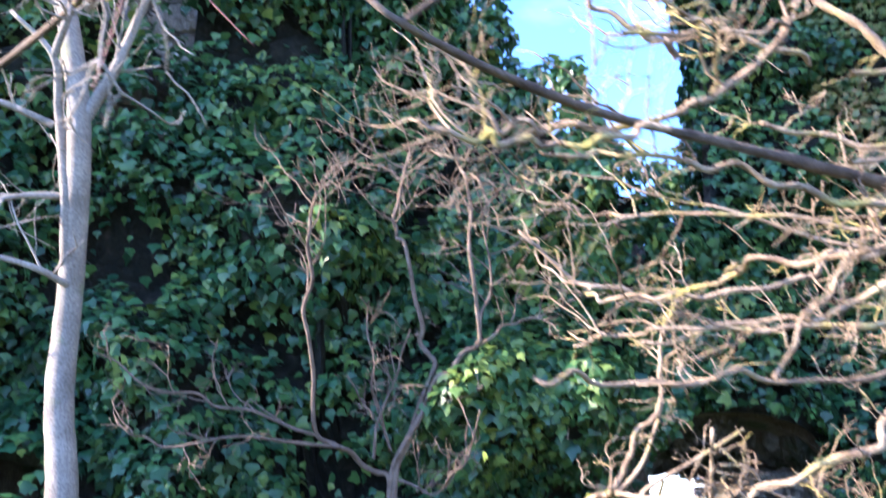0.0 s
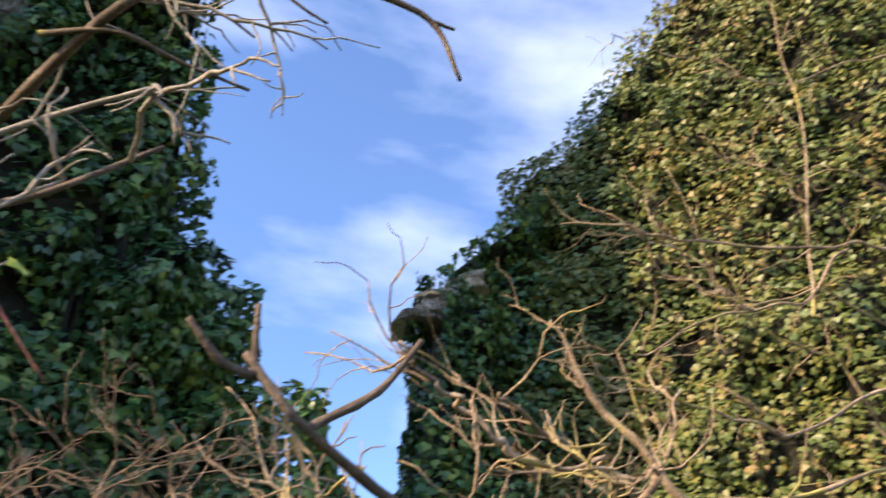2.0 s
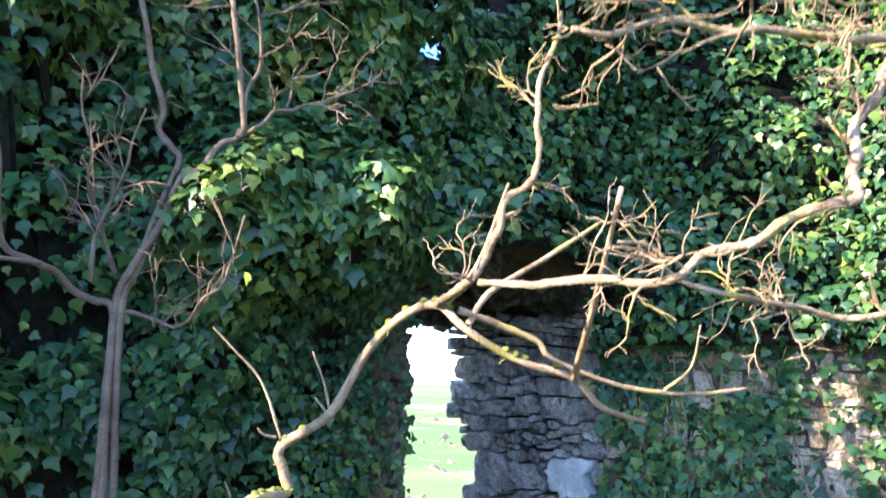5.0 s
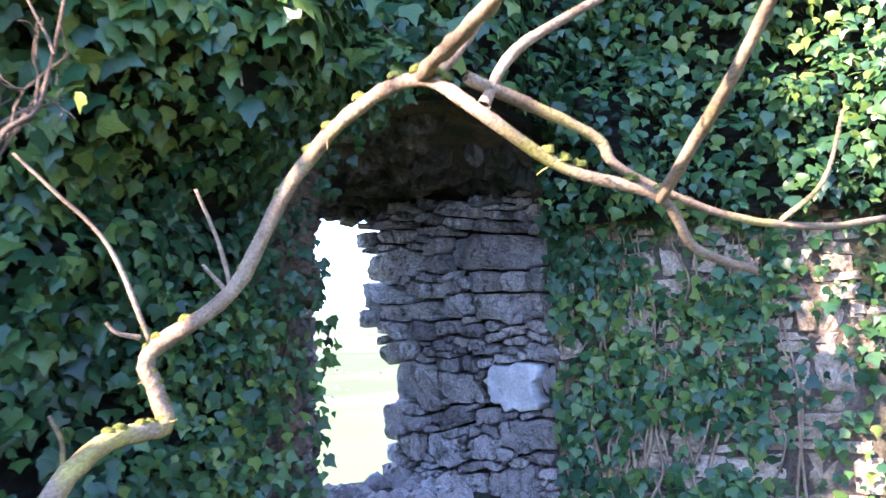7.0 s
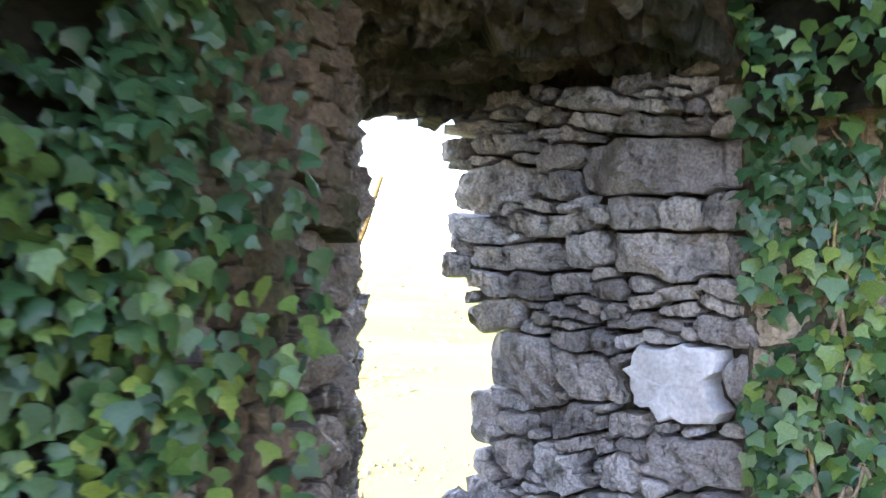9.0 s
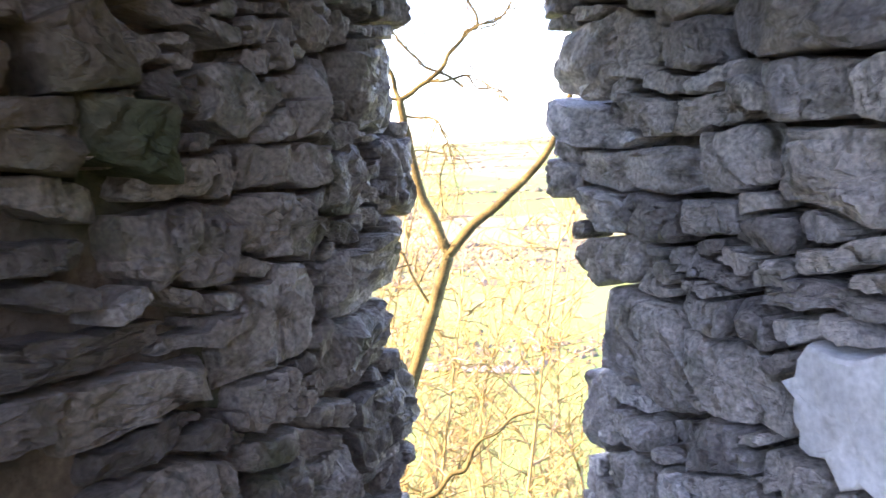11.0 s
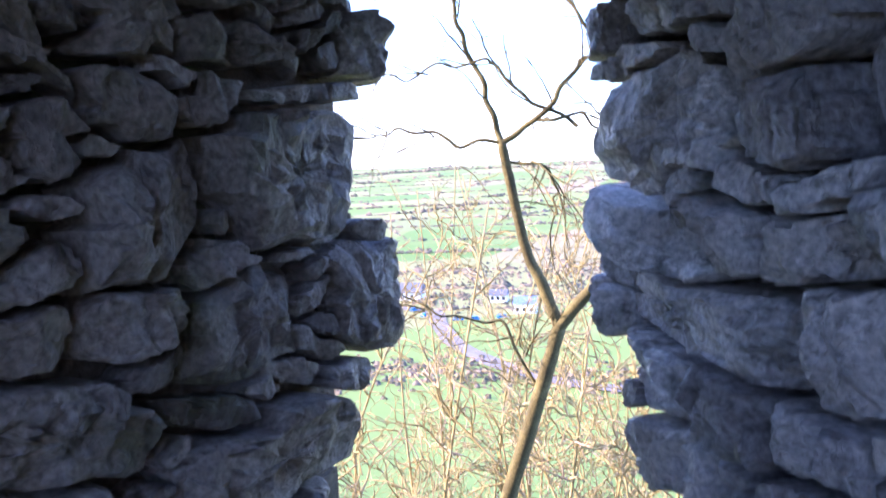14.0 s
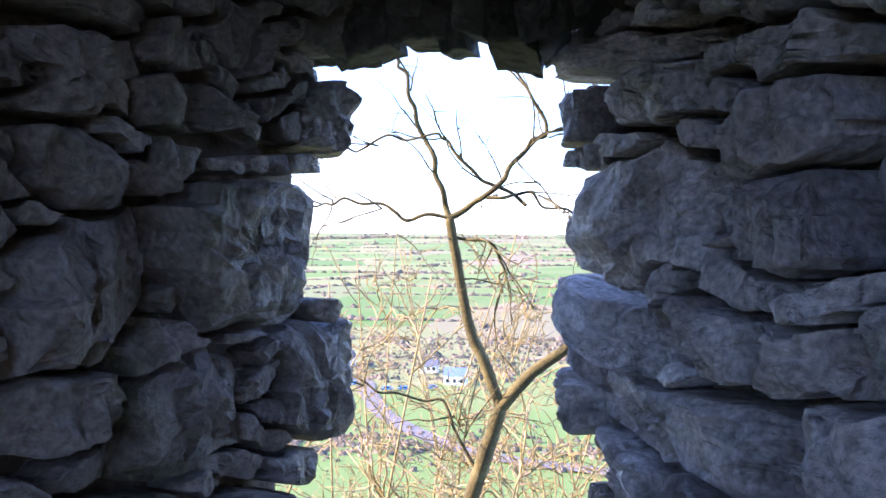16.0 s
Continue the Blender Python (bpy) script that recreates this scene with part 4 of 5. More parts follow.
def lumps(amp, seed, wave=0.75):
    """Overhanging clumps, each swelling out and breaking off below, with hollows between."""
    def g(s, z):
        zz = z + 0.25 * noise3(s * 1.1, z * 0.6, seed + 5)
        a = noise3(s / wave + seed, zz / wave, seed * 1.7) + 0.6 * noise3(s / wave * 2.2, zz / wave * 2.0, seed)
        w = (zz * 1.25 + 0.6 * noise3(s * 1.7, z * 0.4, seed + 9)) % 1.0
        return amp * (max(0.0, 0.62 + 1.25 * a) ** 1.2 + 0.4 * w * w)
    return g


def table(rows):
    def g(s):
        for (a, va), (b, vb) in zip(rows, rows[1:]):
            if s <= b:
                return va + (vb - va) * max(0, (s - a)) / (b - a)
        return rows[-1][1]
    return g


WEST_LINE = [(-5.6, west_y(-5.6)), (0.97, west_y(0.97))]
k_w = math.hypot(1, 0.209)
west_lumps = lumps(0.38, 2)
west_top = table([((x + 5.6) * k_w, min(t, 10.2)) for x, t in WEST_TOP])


def west_bulge(s, z):
    x = -5.6 + s / k_w
    over = max(0.0, min(1.0, (z - 1.75) / 0.5)) * max(0.0, min(1.0, (x + 1.2) / 1.5)) * max(0.0, min(1.0, (4.6 - z)))
    near_bay = max(0.0, min(1.0, (x + 0.3) / 0.9)) * max(0.0, min(1.0, (2.1 - z) / 0.4))
    return (west_lumps(s, z) * (0.35 + 0.65 * min(1, max(0.0, z - 0.6))) + 0.28 * over) * (1 - 0.85 * near_bay)


def west_bare(s, z):
    x = -5.6 + s / k_w
    if -2.46 < x < -2.06 and z < 1.78:
        return 1.0
    if x < -1.75 and z > 3.6:
        return 0.62 if noise3(x * 1.4, z * 1.1, 3) > -0.12 else 0.15
    if x > 0.45 and z < 1.95:
        return 0.25 if x < 0.86 else 0.75
    return 0.0


ivy("deep green glossy ivy hanging over the shaded ruined wall", WEST_LINE, lambda s: 0.0, west_top, west_bulge, 1750, 0.064, 21, LEAF, west_bare, singles=300, edge=0.12, hollow=west_lumps)
lay(tagged(wall_west, ""), frame_of((-1.6, west_y(-1.6)), (-5, west_y(-5)), True), -1, random_courses(crng, 3.4, 6.8, 0.12, 0.26), 18, 2.6, proud=0.03, mean=0.3)
head_lumps = lumps(0.26, 4)
HEAD_LINE = [(0.95, 5.35), (2.62, 5.85)]


def head_top(s):
    x = 0.95 + s * 0.958
    return 3.45 if x < 1.6 else 5.8 + (x - 1.6) * 1.35


def head_bottom(s):
    t = s / 1.743
    return 1.9 + 0.42 * math.sqrt(max(0.0, 1 - (2 * t - 1) ** 2)) - 0.05


ivy("dark ivy draped over the arched head of the bay", HEAD_LINE, head_bottom, head_top,
    lambda s, z: head_lumps(s, z) * (0.4 + 0.6 * min(1, max(0, z - 2.2))) + 0.25 * max(0, min(1, (z - 2.2) * 2)) * max(0, min(1, (4.4 - z))) * max(0.0, 1 - s / 1.9),
    1500, 0.062, 22, LEAF, lambda s, z: 0.0, edge=0.05)
ivy("ivy wrapped round the broken wall edge", [(2.32, 7.0), (1.66, 5.48)], lambda s: 3.0, lambda s: 5.9, lambda s, z: 0.08 + 0.07 * noise3(s * 2, z * 2, 4), 1700, 0.06, 27, LEAF, lambda s, z: 0.0, edge=0.05, under=False)
east_lumps = lumps(0.19, 7, 0.55)
east_len = [0.0]
for a, b in zip(EAST_LINE, EAST_LINE[1:]):
    east_len.append(east_len[-1] + math.hypot(b[0] - a[0], b[1] - a[1]))
east_top = table(list(zip(east_len, EAST_TOP)))
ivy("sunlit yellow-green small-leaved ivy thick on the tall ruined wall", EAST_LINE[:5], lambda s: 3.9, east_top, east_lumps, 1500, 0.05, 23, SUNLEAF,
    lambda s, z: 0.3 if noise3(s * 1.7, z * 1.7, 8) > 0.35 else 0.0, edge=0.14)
ivy("green ivy in dense tufts low on the tall ruined wall", EAST_LINE[:5], lambda s: 1.75, lambda s: 4.0, east_lumps, 1250, 0.06, 25, LEAF,
    lambda s, z: max(0.0, 0.3 - 0.3 * (z - 1.8)), edge=0.03)
ivy("thin bright ivy creeping over pale bare masonry", EAST_LINE[:4], lambda s: 0.0, lambda s: 1.95, lambda s, z: 0.03 + 0.05 * abs(noise3(s * 2, z * 2, 3)), 1700, 0.062, 24, LEAF,
    lambda s, z: 0.1 + (0.65 if noise3(s * 2.2, z * 2.2, 8) + 0.35 * (s - 1.0) > 0.22 or s > 1.15 else 0.0), under=False, singles=150)


def hanging_spray(places, size, seed, label):
    """Leafy ivy shoots that stand off the wall."""
    rng = random.Random(seed)
    t = thing("ivy_spray", label, "ivy", "ivy shoots standing off the wall")
    v, f = [], []
    leaves = []
    for a, b in places:
        line = smooth_line([a, tuple((p + q) / 2 + rng.uniform(-0.05, 0.05) for p, q in zip(a, b)), b], 5)
        tube(v, f, line, 0.006, 0.003, 5, 0.1, rng)
        for _ in range(24):
            p = line[rng.randint(2, len(line) - 1)]
            leaves.append((p + Vector((rng.gauss(0, 0.07), rng.gauss(0, 0.06), rng.gauss(0, 0.06))), Vector((-0.3, -1, 0.3)), size * rng.uniform(0.6, 1.2)))
    part("stem_shade_layer", mesh("stem_shade_layer", v, f, BARK, True), t, "", "stuff")
    V, F = leaf_field(leaves)
    part("leaf_mass", big_mesh("leaf_mass", V, F, LEAF), t, "", "stuff")


hanging_spray([((1.0, 5.0, 2.5), (0.95, 4.55, 2.15)), ((1.25, 5.1, 2.6), (1.25, 4.75, 2.3)), ((0.6, 4.9, 2.4), (0.62, 4.4, 2.0)), ((0.2, 4.8, 2.3), (0.15, 4.35, 1.95)),
               ((1.5, 5.2, 2.7), (1.55, 4.95, 2.42))], 0.085, 3, "bright ivy shoots drooping in front of the arch")


def rootlets():
    """Brown ivy stems on the bare wall."""
    rng = random.Random(14)
    t = thing("woody_ivy", "brown woody ivy stems clinging to bare masonry", "ivy stem")
    m = frame_of(JAMB_R, (3.7, 4.85), False)
    for i in range(16):
        u, z = rng.uniform(0.25, 1.45), rng.uniform(0.0, 0.6)
        pts = []
        for k in range(7):
            pts.append(m @ Vector((u, -0.05 - 0.02 * rng.random(), z)))
            u, z = u + rng.uniform(-0.09, 0.09), z + rng.uniform(0.12, 0.34)
        limb_part("stem", t, pts, rng.uniform(0.006, 0.014), 0.004, BARK, 5, seed=i)


rootlets()


# ---- trees and shrubs ----
def crooked(points, seed, amount):
    """The line with small elbows between its points."""
    rng = random.Random(seed)
    out = [Vector(points[0])]
    for p, q in zip(points, points[1:]):
        p, q = Vector(p), Vector(q)
        for t in (0.33, 0.66):
            out.append(p.lerp(q, t) + Vector((rng.gauss(0, 1), rng.gauss(0, 1), rng.gauss(0, 1))) * min(amount, 0.12 * (q - p).length))
        out.append(q)
    return out


def sapling():
    t = thing("tree", "slim bare young tree with smooth grey bark", "tree")
    trunk = [(-1.30, 3.42, 0.0), (-1.40, 3.38, 1.0), (-1.44, 3.35, 1.63), (-1.50, 3.32, 2.01), (-1.51, 3.28, 2.45), (-1.5, 3.1, 3.05), (-1.67, 3.1, 3.67), (-1.88, 3.1, 4.42), (-2.2, 3.1, 5.53)]
    limb_part("trunk", t, trunk, 0.07, 0.03, GREYBARK, 12, seed=1, knobs=0.04)
    limbs = [[(-1.52, 3.26, 2.47), (-1.53, 3.15, 2.78), (-1.59, 3.1, 3.1), (-1.6, 3.0, 3.29), (-1.77, 2.95, 3.45)],
             [(-1.49, 3.1, 3.06), (-1.4, 3.1, 3.28), (-1.31, 3.1, 3.62), (-1.1, 3.0, 4.1)], [(-1.5, 3.25, 2.43), (-1.6, 3.1, 2.47), (-1.9, 3.0, 2.52)],
             [(-1.55, 3.0, 3.0), (-1.75, 2.9, 3.05), (-2.0, 2.8, 3.02)], [(-1.6, 3.0, 3.29), (-1.5, 2.9, 3.5), (-1.35, 2.8, 3.9)],
             [(-1.51, 3.2, 2.78), (-1.7, 3.1, 2.74), (-2.0, 3.0, 2.6)], [(-1.51, 3.0, 3.5), (-1.2, 2.9, 3.75), (-0.8, 2.7, 4.0), (-0.5, 2.5, 4.1)]]
    for i, l in enumerate(limbs):
        lp = limb_part("limb", t, l, 0.030 if i < 2 else 0.016, 0.008, GREYBARK, 8, seed=i, knobs=0.08)
        twigs_part("twig_spray", lp, along(l, 5, i, 0.8, (0, 0, 0.3)), GREYBARK, 40 + i, 0.35, 1, 0.006, wild=0.5)


def shrub():
    t = thing("shrub", "bare grey-brown shrub of thin upright stems before the ivy", "shrub")
    stems = [[(-0.27, 4.45, 0.0), (-0.28, 4.42, 1.0), (-0.27, 4.4, 1.76), (-0.46, 4.3, 1.88), (-0.62, 4.2, 1.95), (-0.67, 4.0, 2.39), (-0.69, 3.86, 2.79), (-0.66, 3.8, 3.05)],
             [(-0.24, 4.46, 0.0), (-0.26, 4.4, 1.76), (-0.06, 4.3, 2.26), (0.13, 4.25, 2.42), (0.15, 4.2, 2.46), (0.08, 4.1, 2.87), (0.06, 4.07, 3.18), (-0.02, 4.0, 3.4)],
             [(-0.20, 4.45, 0.0), (-0.24, 4.4, 1.76), (-0.07, 4.35, 2.33), (-0.14, 4.3, 2.52), (-0.26, 4.2, 2.94), (-0.32, 4.17, 3.05), (-0.25, 4.1, 3.4)],
             [(0.13, 4.22, 2.42), (0.26, 4.2, 2.53), (0.38, 4.2, 2.57), (0.54, 4.2, 2.59)], [(-0.27, 4.4, 1.9), (-0.38, 4.3, 2.2), (-0.42, 4.2, 2.6)],
             [(-0.35, 4.35, 1.86), (-0.3, 4.3, 2.15), (-0.2, 4.25, 2.5)], [(-0.62, 4.2, 1.95), (-0.95, 4.1, 2.05), (-1.3, 3.95, 2.1), (-1.6, 3.8, 2.25)],
             [(-0.5, 4.2, 1.9), (-0.9, 4.0, 1.92), (-1.25, 3.9, 1.85), (-1.45, 3.8, 1.95)], [(-0.27, 4.4, 1.76), (-0.05, 4.3, 1.7), (0.1, 4.2, 1.85), (0.16, 4.1, 2.1)],
             [(0.15, 4.2, 2.46), (0.19, 4.15, 2.8), (0.13, 4.1, 3.1)]]
    for i, l in enumerate(stems):
        lp = limb_part("stem", t, crooked(l, i, 0.012), 0.017 if i < 3 else 0.009, 0.008 if i < 3 else 0.004, TWIG, 7, seed=i, knobs=0.1)
        tops = smooth_line(l, 4)
        if i in (0, 1, 2, 9):
            starts = [(tops[-1 - (k % 7)], Vector((math.cos(k * 2.4), 0.5 * math.sin(k * 2.4) - 0.2, 0.55))) for k in range(9)]
        else:
            starts = along(l, 6, i, 0.7, (0, 0, 0.5))
        twigs_part("twig_spray", lp, starts, TWIG, 60 + i, 0.40 if i in (0, 1, 2, 9) else 0.22, 2, 0.0042, wild=0.75)


def elder():
    t = thing("elder_bush", "sprawling bare bush with crooked lichen-yellow branches", "bush")
    limbs = [
        ([(3.0, 2.0, 0.0), (2.75, 2.05, 0.8), (2.35, 2.1, 1.7), (2.02, 2.1, 2.1), (1.79, 2.1, 2.27), (1.53, 2.1, 2.59), (1.17, 2.1, 2.94), (0.91, 2.1, 3.19), (0.81, 2.1, 3.35)], 0.06, 0.005, BARK, 3),
        ([(1.9, 2.1, 2.2), (1.74, 2.2, 2.54), (1.42, 2.2, 2.66), (1.12, 2.2, 2.71), (0.84, 2.2, 2.77)], 0.025, 0.008, BARK, 10),
        ([(0.55, 1.29, 2.54), (0.44, 1.29, 2.41), (0.36, 1.29, 2.36), (0.24, 1.29, 2.32), (0.17, 1.29, 2.33), (0.09, 1.29, 2.33), (0.03, 1.29, 2.35)], 0.009, 0.006, BARK, 6),
        ([(2.02, 2.15, 2.1), (1.7, 2.3, 2.2), (1.35, 2.3, 2.26), (1.03, 2.3, 2.22), (0.77, 2.3, 2.2), (0.52, 2.3, 2.15)], 0.018, 0.007, BARK, 8),
        ([(1.85, 2.2, 2.4), (1.69, 2.3, 2.51), (1.3, 2.3, 2.45), (1.06, 2.3, 2.43), (0.96, 2.3, 2.35), (0.69, 2.3, 2.28), (0.52, 2.3, 2.27), (0.34, 2.3, 2.31), (0.18, 2.3, 2.45)], 0.017, 0.007, BARK, 9),
        ([(2.31, 2.85, 2.78), (1.63, 2.85, 2.67), (1.44, 2.85, 2.61), (0.91, 2.85, 2.74), (0.64, 2.85, 2.79), (0.42, 2.85, 2.84)], 0.014, 0.005, BARK, 8),
        ([(1.95, 2.3, 2.3), (1.6, 2.4, 2.5), (1.52, 2.4, 2.43), (1.34, 2.4, 2.2), (1.25, 2.4, 2.06), (1.15, 2.3, 1.9), (0.93, 2.35, 1.8), (0.79, 2.5, 1.73), (0.55, 2.8, 1.75)], 0.021, 0.011, BARK, 12),
        ([(0.62, 3.3, 1.74), (0.55, 2.85, 1.76), (0.60, 2.8, 1.88), (0.7, 2.8, 2.07), (0.7, 2.8, 2.24), (0.76, 2.8, 2.43)], 0.016, 0.007, BARK, 6),
        ([(2.3, 2.1, 1.75), (1.9, 2.5, 1.75), (1.5, 2.7, 1.7), (1.1, 2.7, 1.75), (0.85, 2.7, 1.85)], 0.016, 0.006, BARK, 10),
        ([(0.31, 1.16, 2.27), (0.21, 1.15, 2.25), (0.12, 1.15, 2.23), (0.10, 1.14, 2.24), (0.03, 1.14, 2.23), (-0.02, 1.13, 2.24), (-0.04, 1.13, 2.24), (-0.06, 1.12, 2.25)], 0.011, 0.005, BARK, 4),
        ([(0.79, 1.40, 2.25), (0.59, 1.37, 2.27), (0.42, 1.34, 2.28), (0.30, 1.31, 2.29), (0.21, 1.28, 2.27), (0.13, 1.25, 2.26)], 0.014, 0.004, BARK, 5),
        ([(0.88, 1.50, 2.21), (0.72, 1.60, 2.21), (0.61, 1.70, 2.23), (0.58, 1.80, 2.20), (0.47, 1.90, 2.18), (0.39, 2.00, 2.20), (0.34, 2.10, 2.23), (0.29, 2.20, 2.29), (0.23, 2.30, 2.39), (0.21, 2.40, 2.50)], 0.014, 0.004, BARK, 6),
        ([(0.89, 1.50, 2.19), (0.79, 1.53, 2.14), (0.69, 1.57, 2.08), (0.52, 1.60, 2.07), (0.39, 1.63, 2.06), (0.30, 1.67, 2.05), (0.25, 1.70, 2.03)], 0.014, 0.004, BARK, 6),
        ([(0.93, 1.70, 2.31), (0.67, 1.74, 2.34), (0.52, 1.78, 2.35), (0.37, 1.82, 2.35), (0.28, 1.87, 2.38), (0.24, 1.91, 2.40), (0.14, 1.95, 2.45)], 0.01, 0.0035, BARK, 5),
        ([(0.73, 1.45, 2.53), (1.02, 1.51, 2.66), (1.44, 1.57, 2.85), (1.74, 1.64, 3.06), (2.15, 1.70, 3.41)], 0.011, 0.005, BARK, 5),
        ([(0.25, 1.20, 2.45), (0.36, 1.23, 2.47), (0.49, 1.25, 2.49), (0.56, 1.27, 2.56), (0.62, 1.30, 2.70)], 0.009, 0.004, BARK, 4),
        ([(0.69, 1.40, 2.33), (0.96, 1.50, 2.44), (1.40, 1.60, 2.65), (1.83, 1.70, 2.86)], 0.01, 0.004, BARK, 5),
        ([(0.86, 1.50, 2.31), (1.18, 1.63, 2.38), (1.53, 1.77, 2.52), (2.06, 1.90, 2.73)], 0.01, 0.004, BARK, 5),
        ([(0.61, 1.60, 1.97), (0.65, 1.57, 2.06), (0.72, 1.55, 2.16), (0.79, 1.52, 2.24), (0.76, 1.50, 2.32)], 0.011, 0.005, BARK, 5),
        ([(0.16, 1.60, 1.95), (0.28, 1.64, 1.95), (0.45, 1.68, 1.96), (0.59, 1.71, 2.00), (0.73, 1.75, 1.99), (0.89, 1.79, 2.01), (1.10, 1.82, 2.09), (1.39, 1.86, 2.20), (1.69, 1.90, 2.23)], 0.01, 0.01, BARK, 8),
        ([(0.84, 1.40, 2.13), (1.04, 1.47, 2.25), (1.35, 1.53, 2.40), (1.64, 1.60, 2.49)], 0.01, 0.005, BARK, 4),
        ([(1.90, 1.70, 3.77), (1.52, 1.65, 3.58), (1.11, 1.60, 3.40), (0.86, 1.55, 3.29), (0.68, 1.50, 3.22)], 0.011, 0.004, BARK, 5),
        ([(1.69, 1.75, 3.70), (1.41, 1.71, 3.38), (1.10, 1.68, 3.23), (0.88, 1.64, 3.06), (0.74, 1.60, 2.96)], 0.01, 0.003, BARK, 4),
        ([(0.72, 1.60, 2.63), (0.58, 1.54, 2.64), (0.45, 1.48, 2.65), (0.35, 1.41, 2.65), (0.30, 1.35, 2.63)], 0.013, 0.004, BARK, 4),
        ([(0.39, 1.40, 2.52), (0.33, 1.37, 2.54), (0.26, 1.34, 2.57), (0.19, 1.31, 2.58), (0.13, 1.28, 2.59), (0.09, 1.25, 2.61)], 0.013, 0.004, BARK, 4),
        ([(1.84, 1.80, 3.29), (1.28, 1.73, 2.95), (1.04, 1.65, 2.90), (0.80, 1.57, 2.88), (0.63, 1.50, 2.79)], 0.011, 0.003, BARK, 5),
        ([(1.65, 1.90, 3.52), (1.72, 1.90, 3.92), (1.82, 1.90, 4.43), (1.82, 1.90, 5.06), (1.82, 1.90, 5.42)], 0.01, 0.004, BARK, 5),
        ([(2.79, 2.00, 5.50), (2.30, 1.96, 5.16), (1.84, 1.92, 4.73), (1.48, 1.88, 4.57), (1.03, 1.84, 4.46), (0.89, 1.80, 4.38)], 0.009, 0.003, BARK, 5),
        ([(2.18, 2.00, 3.68), (1.75, 1.94, 3.69), (1.34, 1.88, 3.44), (1.16, 1.82, 3.40), (1.03, 1.76, 3.47), (0.82, 1.70, 3.42)], 0.009, 0.003, BARK, 5),
        ([(2.13, 2.10, 3.21), (1.85, 2.02, 3.48), (1.54, 1.95, 3.43), (1.29, 1.88, 3.45), (1.06, 1.80, 3.82)], 0.01, 0.003, BARK, 5),
        ([(2.58, 2.10, 4.55), (2.24, 2.08, 4.55), (1.87, 2.05, 4.34), (1.59, 2.02, 4.26), (1.37, 2.00, 4.09)], 0.009, 0.003, BARK, 5)]
    for i, (l, r0, r1, mat, count) in enumerate(limbs):
        lp = limb_part("limb", t, crooked(l, i, 0.009), r0 * (0.75 if i < 9 else 0.5), r1 * (0.75 if i < 9 else 0.6), mat, 8, seed=i, knobs=0.28)
        twigs_part("twig_spray", lp, along(l, int(count * (1.4 if i < 9 else 1.6)), i + 3, 0.8, (-0.2, 0, 0.35)), mat, 80 + i, 0.19, 1 if i > 8 else 2, 0.0034 if i < 9 else 0.0026, wild=1.1, kids=3)


def arching_branch():
    t = thing("arching_branch", "mossy bare branch arching in front of the window bay", "branch")
    main = [(-0.15, 4.0, 0.0), (-0.05, 3.8, 0.7), (0.09, 3.7, 1.06), (0.2, 3.75, 1.16), (0.30, 3.8, 1.17), (0.29, 3.81, 1.24), (0.28, 3.8, 1.31), (0.41, 3.69, 1.42), (0.5, 3.6, 1.61), (0.56, 3.45, 1.71), (0.62, 3.3, 1.74), (0.67, 3.2, 1.67),
            (0.82, 3.2, 1.59), (0.98, 3.16, 1.54), (1.09, 3.2, 1.46), (1.23, 3.2, 1.42)]
    limb_part("limb", t, main, 0.022, 0.007, BARK, 10, seed=2, knobs=0.14)
    sides = [[(0.65, 3.3, 1.745), (0.7, 3.3, 1.80), (0.76, 3.3, 1.89), (0.82, 3.25, 2.1)], [(0.68, 3.2, 1.68), (0.74, 3.2, 1.77), (0.9, 3.2, 1.87), (1.1, 3.2, 2.0)],
             [(0.98, 3.16, 1.54), (0.9, 2.95, 1.64), (0.85, 2.8, 1.74), (0.8, 2.6, 1.95)], [(0.65, 3.2, 1.72), (0.78, 3.2, 1.68), (0.89, 3.2, 1.64), (0.94, 3.2, 1.59), (1.16, 3.2, 1.52), (1.4, 3.2, 1.5), (1.6, 3.2, 1.52)],
             [(0.28, 3.8, 1.33), (0.21, 3.8, 1.51), (0.12, 3.8, 1.61), (0.05, 3.8, 1.68)], [(0.41, 3.69, 1.42), (0.39, 3.7, 1.51), (0.35, 3.7, 1.61)], [(0.40, 3.69, 1.42), (0.36, 3.7, 1.47)],
             [(0.12, 3.72, 1.1), (0.12, 3.7, 1.17), (0.1, 3.68, 1.22)], [(0.26, 3.79, 1.34), (0.22, 3.78, 1.35), (0.2, 3.78, 1.37)], [(1.3, 3.2, 1.51), (1.36, 3.15, 1.58), (1.36, 3.1, 1.7)]]
    for i, l in enumerate(sides):
        limb_part("side_branch", t, l, 0.0105 if i < 4 else 0.0055, 0.006 if i < 4 else 0.003, BARK, 7, seed=i, knobs=0.15)
    line = smooth_line(main, 6)
    rng = random.Random(6)
    v, f = [], []
    for i in range(46):
        p = line[rng.randint(18, len(line) - 10)]
        blob(v, f, rng, (p.x, p.y, p.z + 0.012), 0.014, 0.014, 0.011, rng.uniform(0, 3))
    part("moss", mesh("moss", v, f, MOSS, True), t, "yellow-green moss tufts", "stuff")
    twigs_part("spur_growth", t, along(main, 26, 5, 1.0), BARK, 7, 0.035, 0, 0.004)


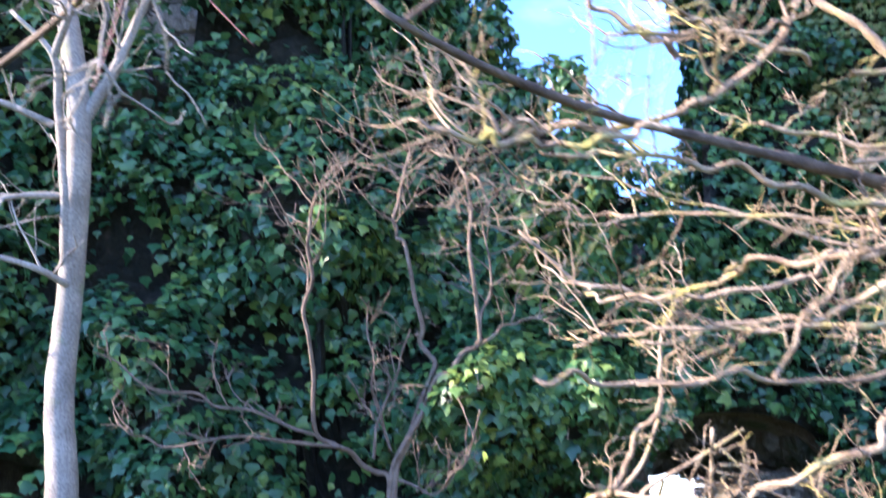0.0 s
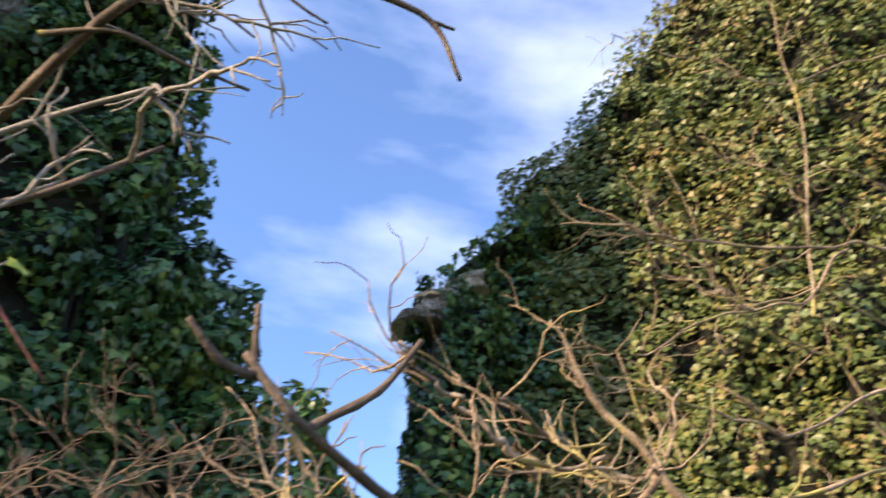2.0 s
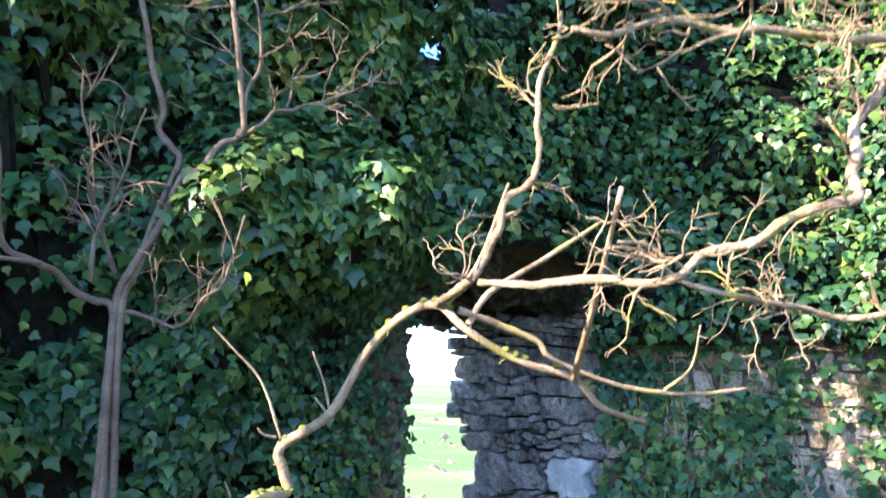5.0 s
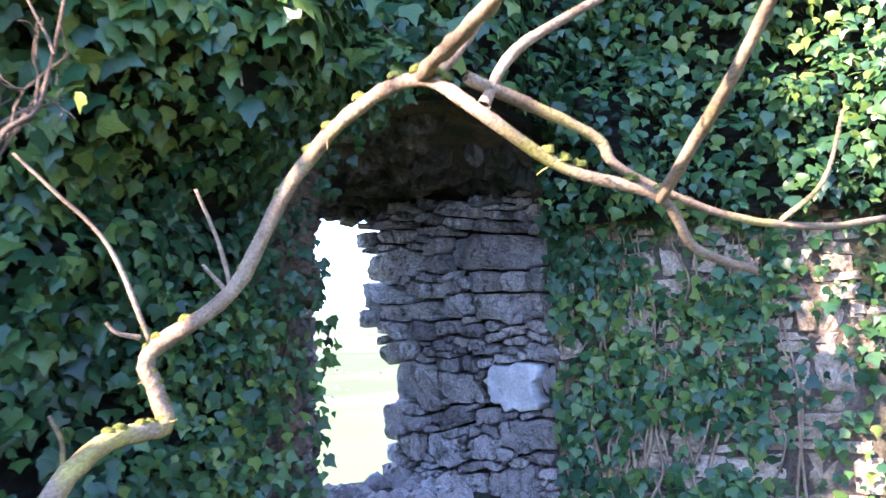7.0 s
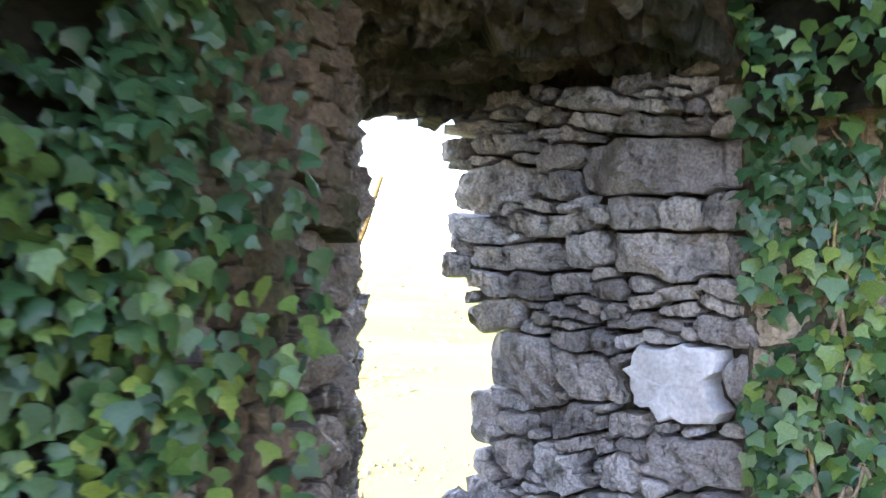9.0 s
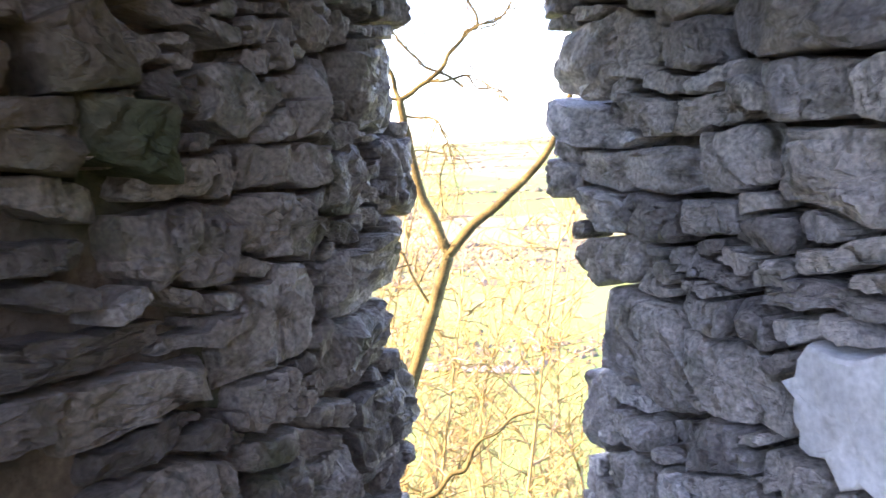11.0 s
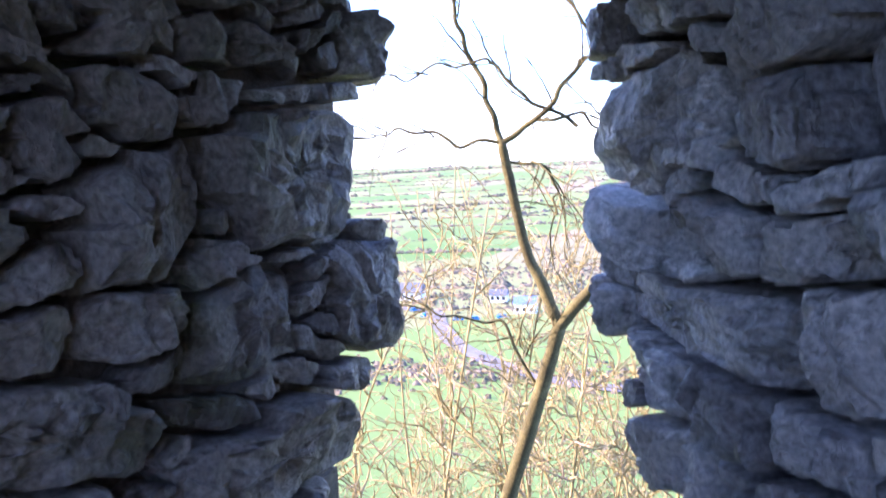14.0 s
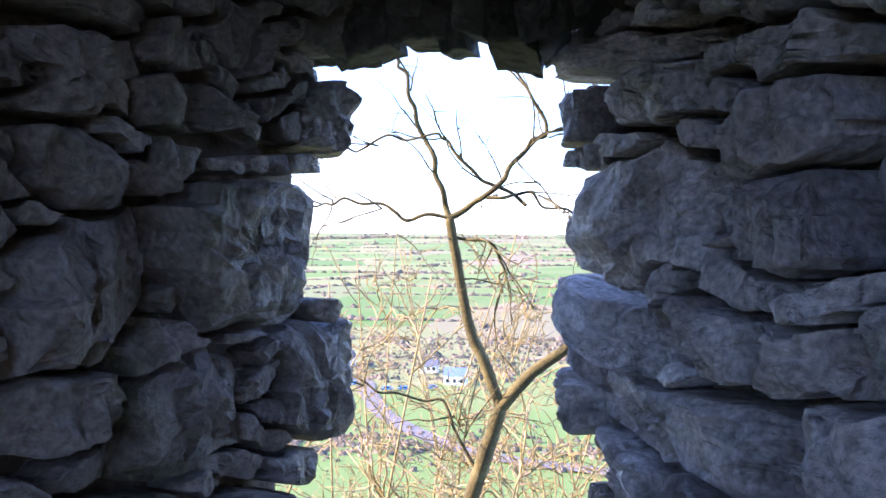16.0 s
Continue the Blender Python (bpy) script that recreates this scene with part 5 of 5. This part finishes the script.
def overhead():
    t = thing("overhanging_branch", "dark bare branch with knobbly buds overhanging the yard", "branch")
    limbs = [[(3.0, 2.3, 1.6), (2.0, 2.2, 2.3), (1.3, 1.9, 2.4), (0.85, 1.6, 2.37), (0.45, 1.3, 2.31)], [(0.45, 1.3, 2.31), (0.22, 1.2, 2.31), (0.07, 1.08, 2.30), (-0.08, 0.96, 2.31), (-0.15, 0.96, 2.37)],
             [(-0.08, 0.96, 2.31), (-0.02, 0.95, 2.36), (0.02, 0.95, 2.43)], [(-0.13, 0.96, 2.35), (-0.17, 0.95, 2.35), (-0.21, 0.94, 2.38)], [(-0.14, 0.96, 2.36), (-0.15, 0.95, 2.42)],
             [(0.0, 1.4, 3.9), (-0.15, 1.2, 3.45), (-0.09, 1.2, 3.3), (0.06, 1.2, 3.27), (0.13, 1.2, 3.14)], [(0.06, 1.2, 3.27), (0.11, 1.2, 3.27)],
             [(-1.5, 3.0, 3.54), (-0.9, 2.2, 3.2), (-0.49, 1.4, 3.19), (-0.39, 1.4, 3.31), (-0.24, 1.4, 3.45)], [(-0.24, 1.4, 3.46), (-0.16, 1.4, 3.42), (-0.1, 1.4, 3.40)],
             [(-0.6, 1.5, 3.2), (-0.46, 1.4, 3.17), (-0.34, 1.4, 3.15), (-0.21, 1.4, 3.14)], [(-1.6, 2.6, 3.0), (-1.0, 1.9, 2.85), (-0.75, 1.5, 2.72), (-0.62, 1.3, 2.6), (-0.45, 1.25, 2.66), (-0.3, 1.2, 2.78)]]
    for i, l in enumerate(limbs):
        r = (0.030, 0.0085, 0.005, 0.005, 0.004, 0.012, 0.004, 0.016, 0.004, 0.006, 0.012)[i]
        limb_part("limb", t, l, r, max(0.003, r * (0.5 if i == 1 else 0.3)), DARKBARK, 8, seed=i, knobs=0.2)
    twigs_part("twig_spray", t, along(limbs[10], 12, 4, 0.9) + along(limbs[7], 8, 5, 0.8), GREYBARK, 17, 0.25, 2, 0.005, wild=0.8)


def bramble():
    t = thing("bramble", "thin red bramble canes with a few yellowed leaves", "bramble")
    for i, l in enumerate([[(-0.52, 1.25, 2.75), (-0.54, 1.2, 2.6), (-0.55, 1.2, 2.45), (-0.57, 1.2, 2.31)], [(-0.58, 1.25, 2.75), (-0.48, 1.2, 2.57), (-0.42, 1.2, 2.49), (-0.33, 1.2, 2.40)]]):
        limb_part("cane", t, l, 0.0024, 0.0014, REDCANE, 6, seed=i)
    for name, mat, spots in (("yellow leaf", YELLOWLEAF, [(-0.52, 1.19, 2.52), (-0.57, 1.19, 2.47), (-0.50, 1.19, 2.70)]), ("lime green leaf", LIMELEAF, [(-0.46, 1.19, 2.56), (-0.40, 1.19, 2.53), (-0.55, 1.18, 2.72)])):
        for p in spots:
            V, F = leaf_field([(Vector(p), Vector((0.2, -1, 0)), 0.03)])
            part("leaf", big_mesh("leaf", V, F, mat), t, name)


def outer_tree():
    t = thing("tree", "crooked bare olive-barked tree growing outside the window", "tree")
    limbs = [([(0.42, 9.8, -2.11), (0.92, 9.6, -0.91), (1.19, 9.6, -0.41), (1.38, 9.6, 0.11), (1.52, 9.6, 0.54), (1.58, 9.6, 0.73)], 0.062, 0.042), ([(1.58, 9.6, 0.73), (1.50, 9.6, 0.95), (1.43, 9.6, 1.11), (1.36, 9.6, 1.47), (1.33, 9.6, 1.64)], 0.036, 0.028),
             ([(1.58, 9.6, 0.73), (1.73, 9.6, 0.9), (1.91, 9.6, 1.04), (2.2, 9.6, 1.35), (2.4, 9.6, 1.9)], 0.042, 0.02), ([(1.33, 9.6, 1.64), (1.26, 9.6, 1.85), (1.17, 9.6, 2.1), (1.12, 9.6, 2.34), (1.06, 9.6, 2.46), (0.95, 9.6, 2.8)], 0.02, 0.006),
             ([(1.33, 9.6, 1.64), (1.51, 9.6, 1.75), (1.7, 9.6, 1.96), (1.79, 9.6, 2.1), (1.63, 9.6, 2.38), (1.6, 9.5, 2.7)], 0.02, 0.006), ([(1.33, 9.6, 1.64), (1.06, 9.6, 1.67), (0.8, 9.6, 1.74), (0.65, 9.6, 1.7), (0.45, 9.5, 1.72)], 0.012, 0.005),
             ([(1.51, 9.6, 1.74), (1.73, 9.6, 1.76), (1.96, 9.6, 1.6)], 0.012, 0.006), ([(1.34, 9.6, 1.55), (1.51, 9.6, 1.53), (1.6, 9.6, 1.39), (1.58, 9.6, 1.28)], 0.011, 0.005),
             ([(1.7, 9.6, 1.70), (1.49, 9.6, 1.82), (1.34, 9.6, 1.98), (1.26, 9.6, 2.05), (0.89, 9.6, 1.98), (0.7, 9.6, 2.0)], 0.012, 0.006), ([(1.72, 9.6, 1.98), (1.95, 9.6, 2.1), (2.1, 9.6, 2.4)], 0.01, 0.005),
             ([(1.16, 9.6, -0.9), (1.39, 9.6, -0.78), (1.62, 9.6, -0.61), (1.74, 9.6, -0.41), (2.06, 9.6, -0.24)], 0.026, 0.010), ([(1.5, 9.6, 0.35), (1.3, 9.6, 0.75), (1.0, 9.5, 0.8), (0.7, 9.5, 0.95)], 0.011, 0.005)]
    for i, (l, r0, r1) in enumerate(limbs):
        lp = limb_part("trunk" if i == 0 else "limb", t, l if i < 3 else crooked(l, i, 0.014), r0 * 0.8, r1 * 0.8, OLIVE, 9, seed=i, knobs=0.07)
        if i > 2:
            twigs_part("twig_spray", lp, along(l, 8, i, 0.8, (0, 0, -0.1)), OLIVE, 110 + i, 0.3, 1, 0.005, wild=0.6)


def scrub():
    """Thin pale shoots on the bank below the window."""
    rng = random.Random(77)
    t = thing("scrub", "tangle of pale yellowish winter shoots on the bank", "scrub")
    for g in range(40):
        x = rng.uniform(-0.5, 2.6)
        y = rng.uniform(10.2, 14.0)
        z = land_height(x, y)
        h = rng.uniform(0.4, 1.15) * (1.2 - z)
        l = [(x, y, z - 0.1), (x + rng.uniform(-0.35, 0.35), y, z + h * 0.5), (x + rng.uniform(-0.7, 0.7), y + rng.uniform(-0.2, 0.2), z + h)]
        lp = limb_part("stem", t, l, 0.016, 0.005, PINKTWIG, 5, seed=g)
        twigs_part("twig_spray", lp, along(l, 17, g, 0.9, (0, 0, 0.2)), PINKTWIG, 300 + g, 0.5, 2, 0.008, wild=0.9, sides=4)


sapling()
shrub()
elder()
arching_branch()
overhead()
bramble()
outer_tree()
scrub()
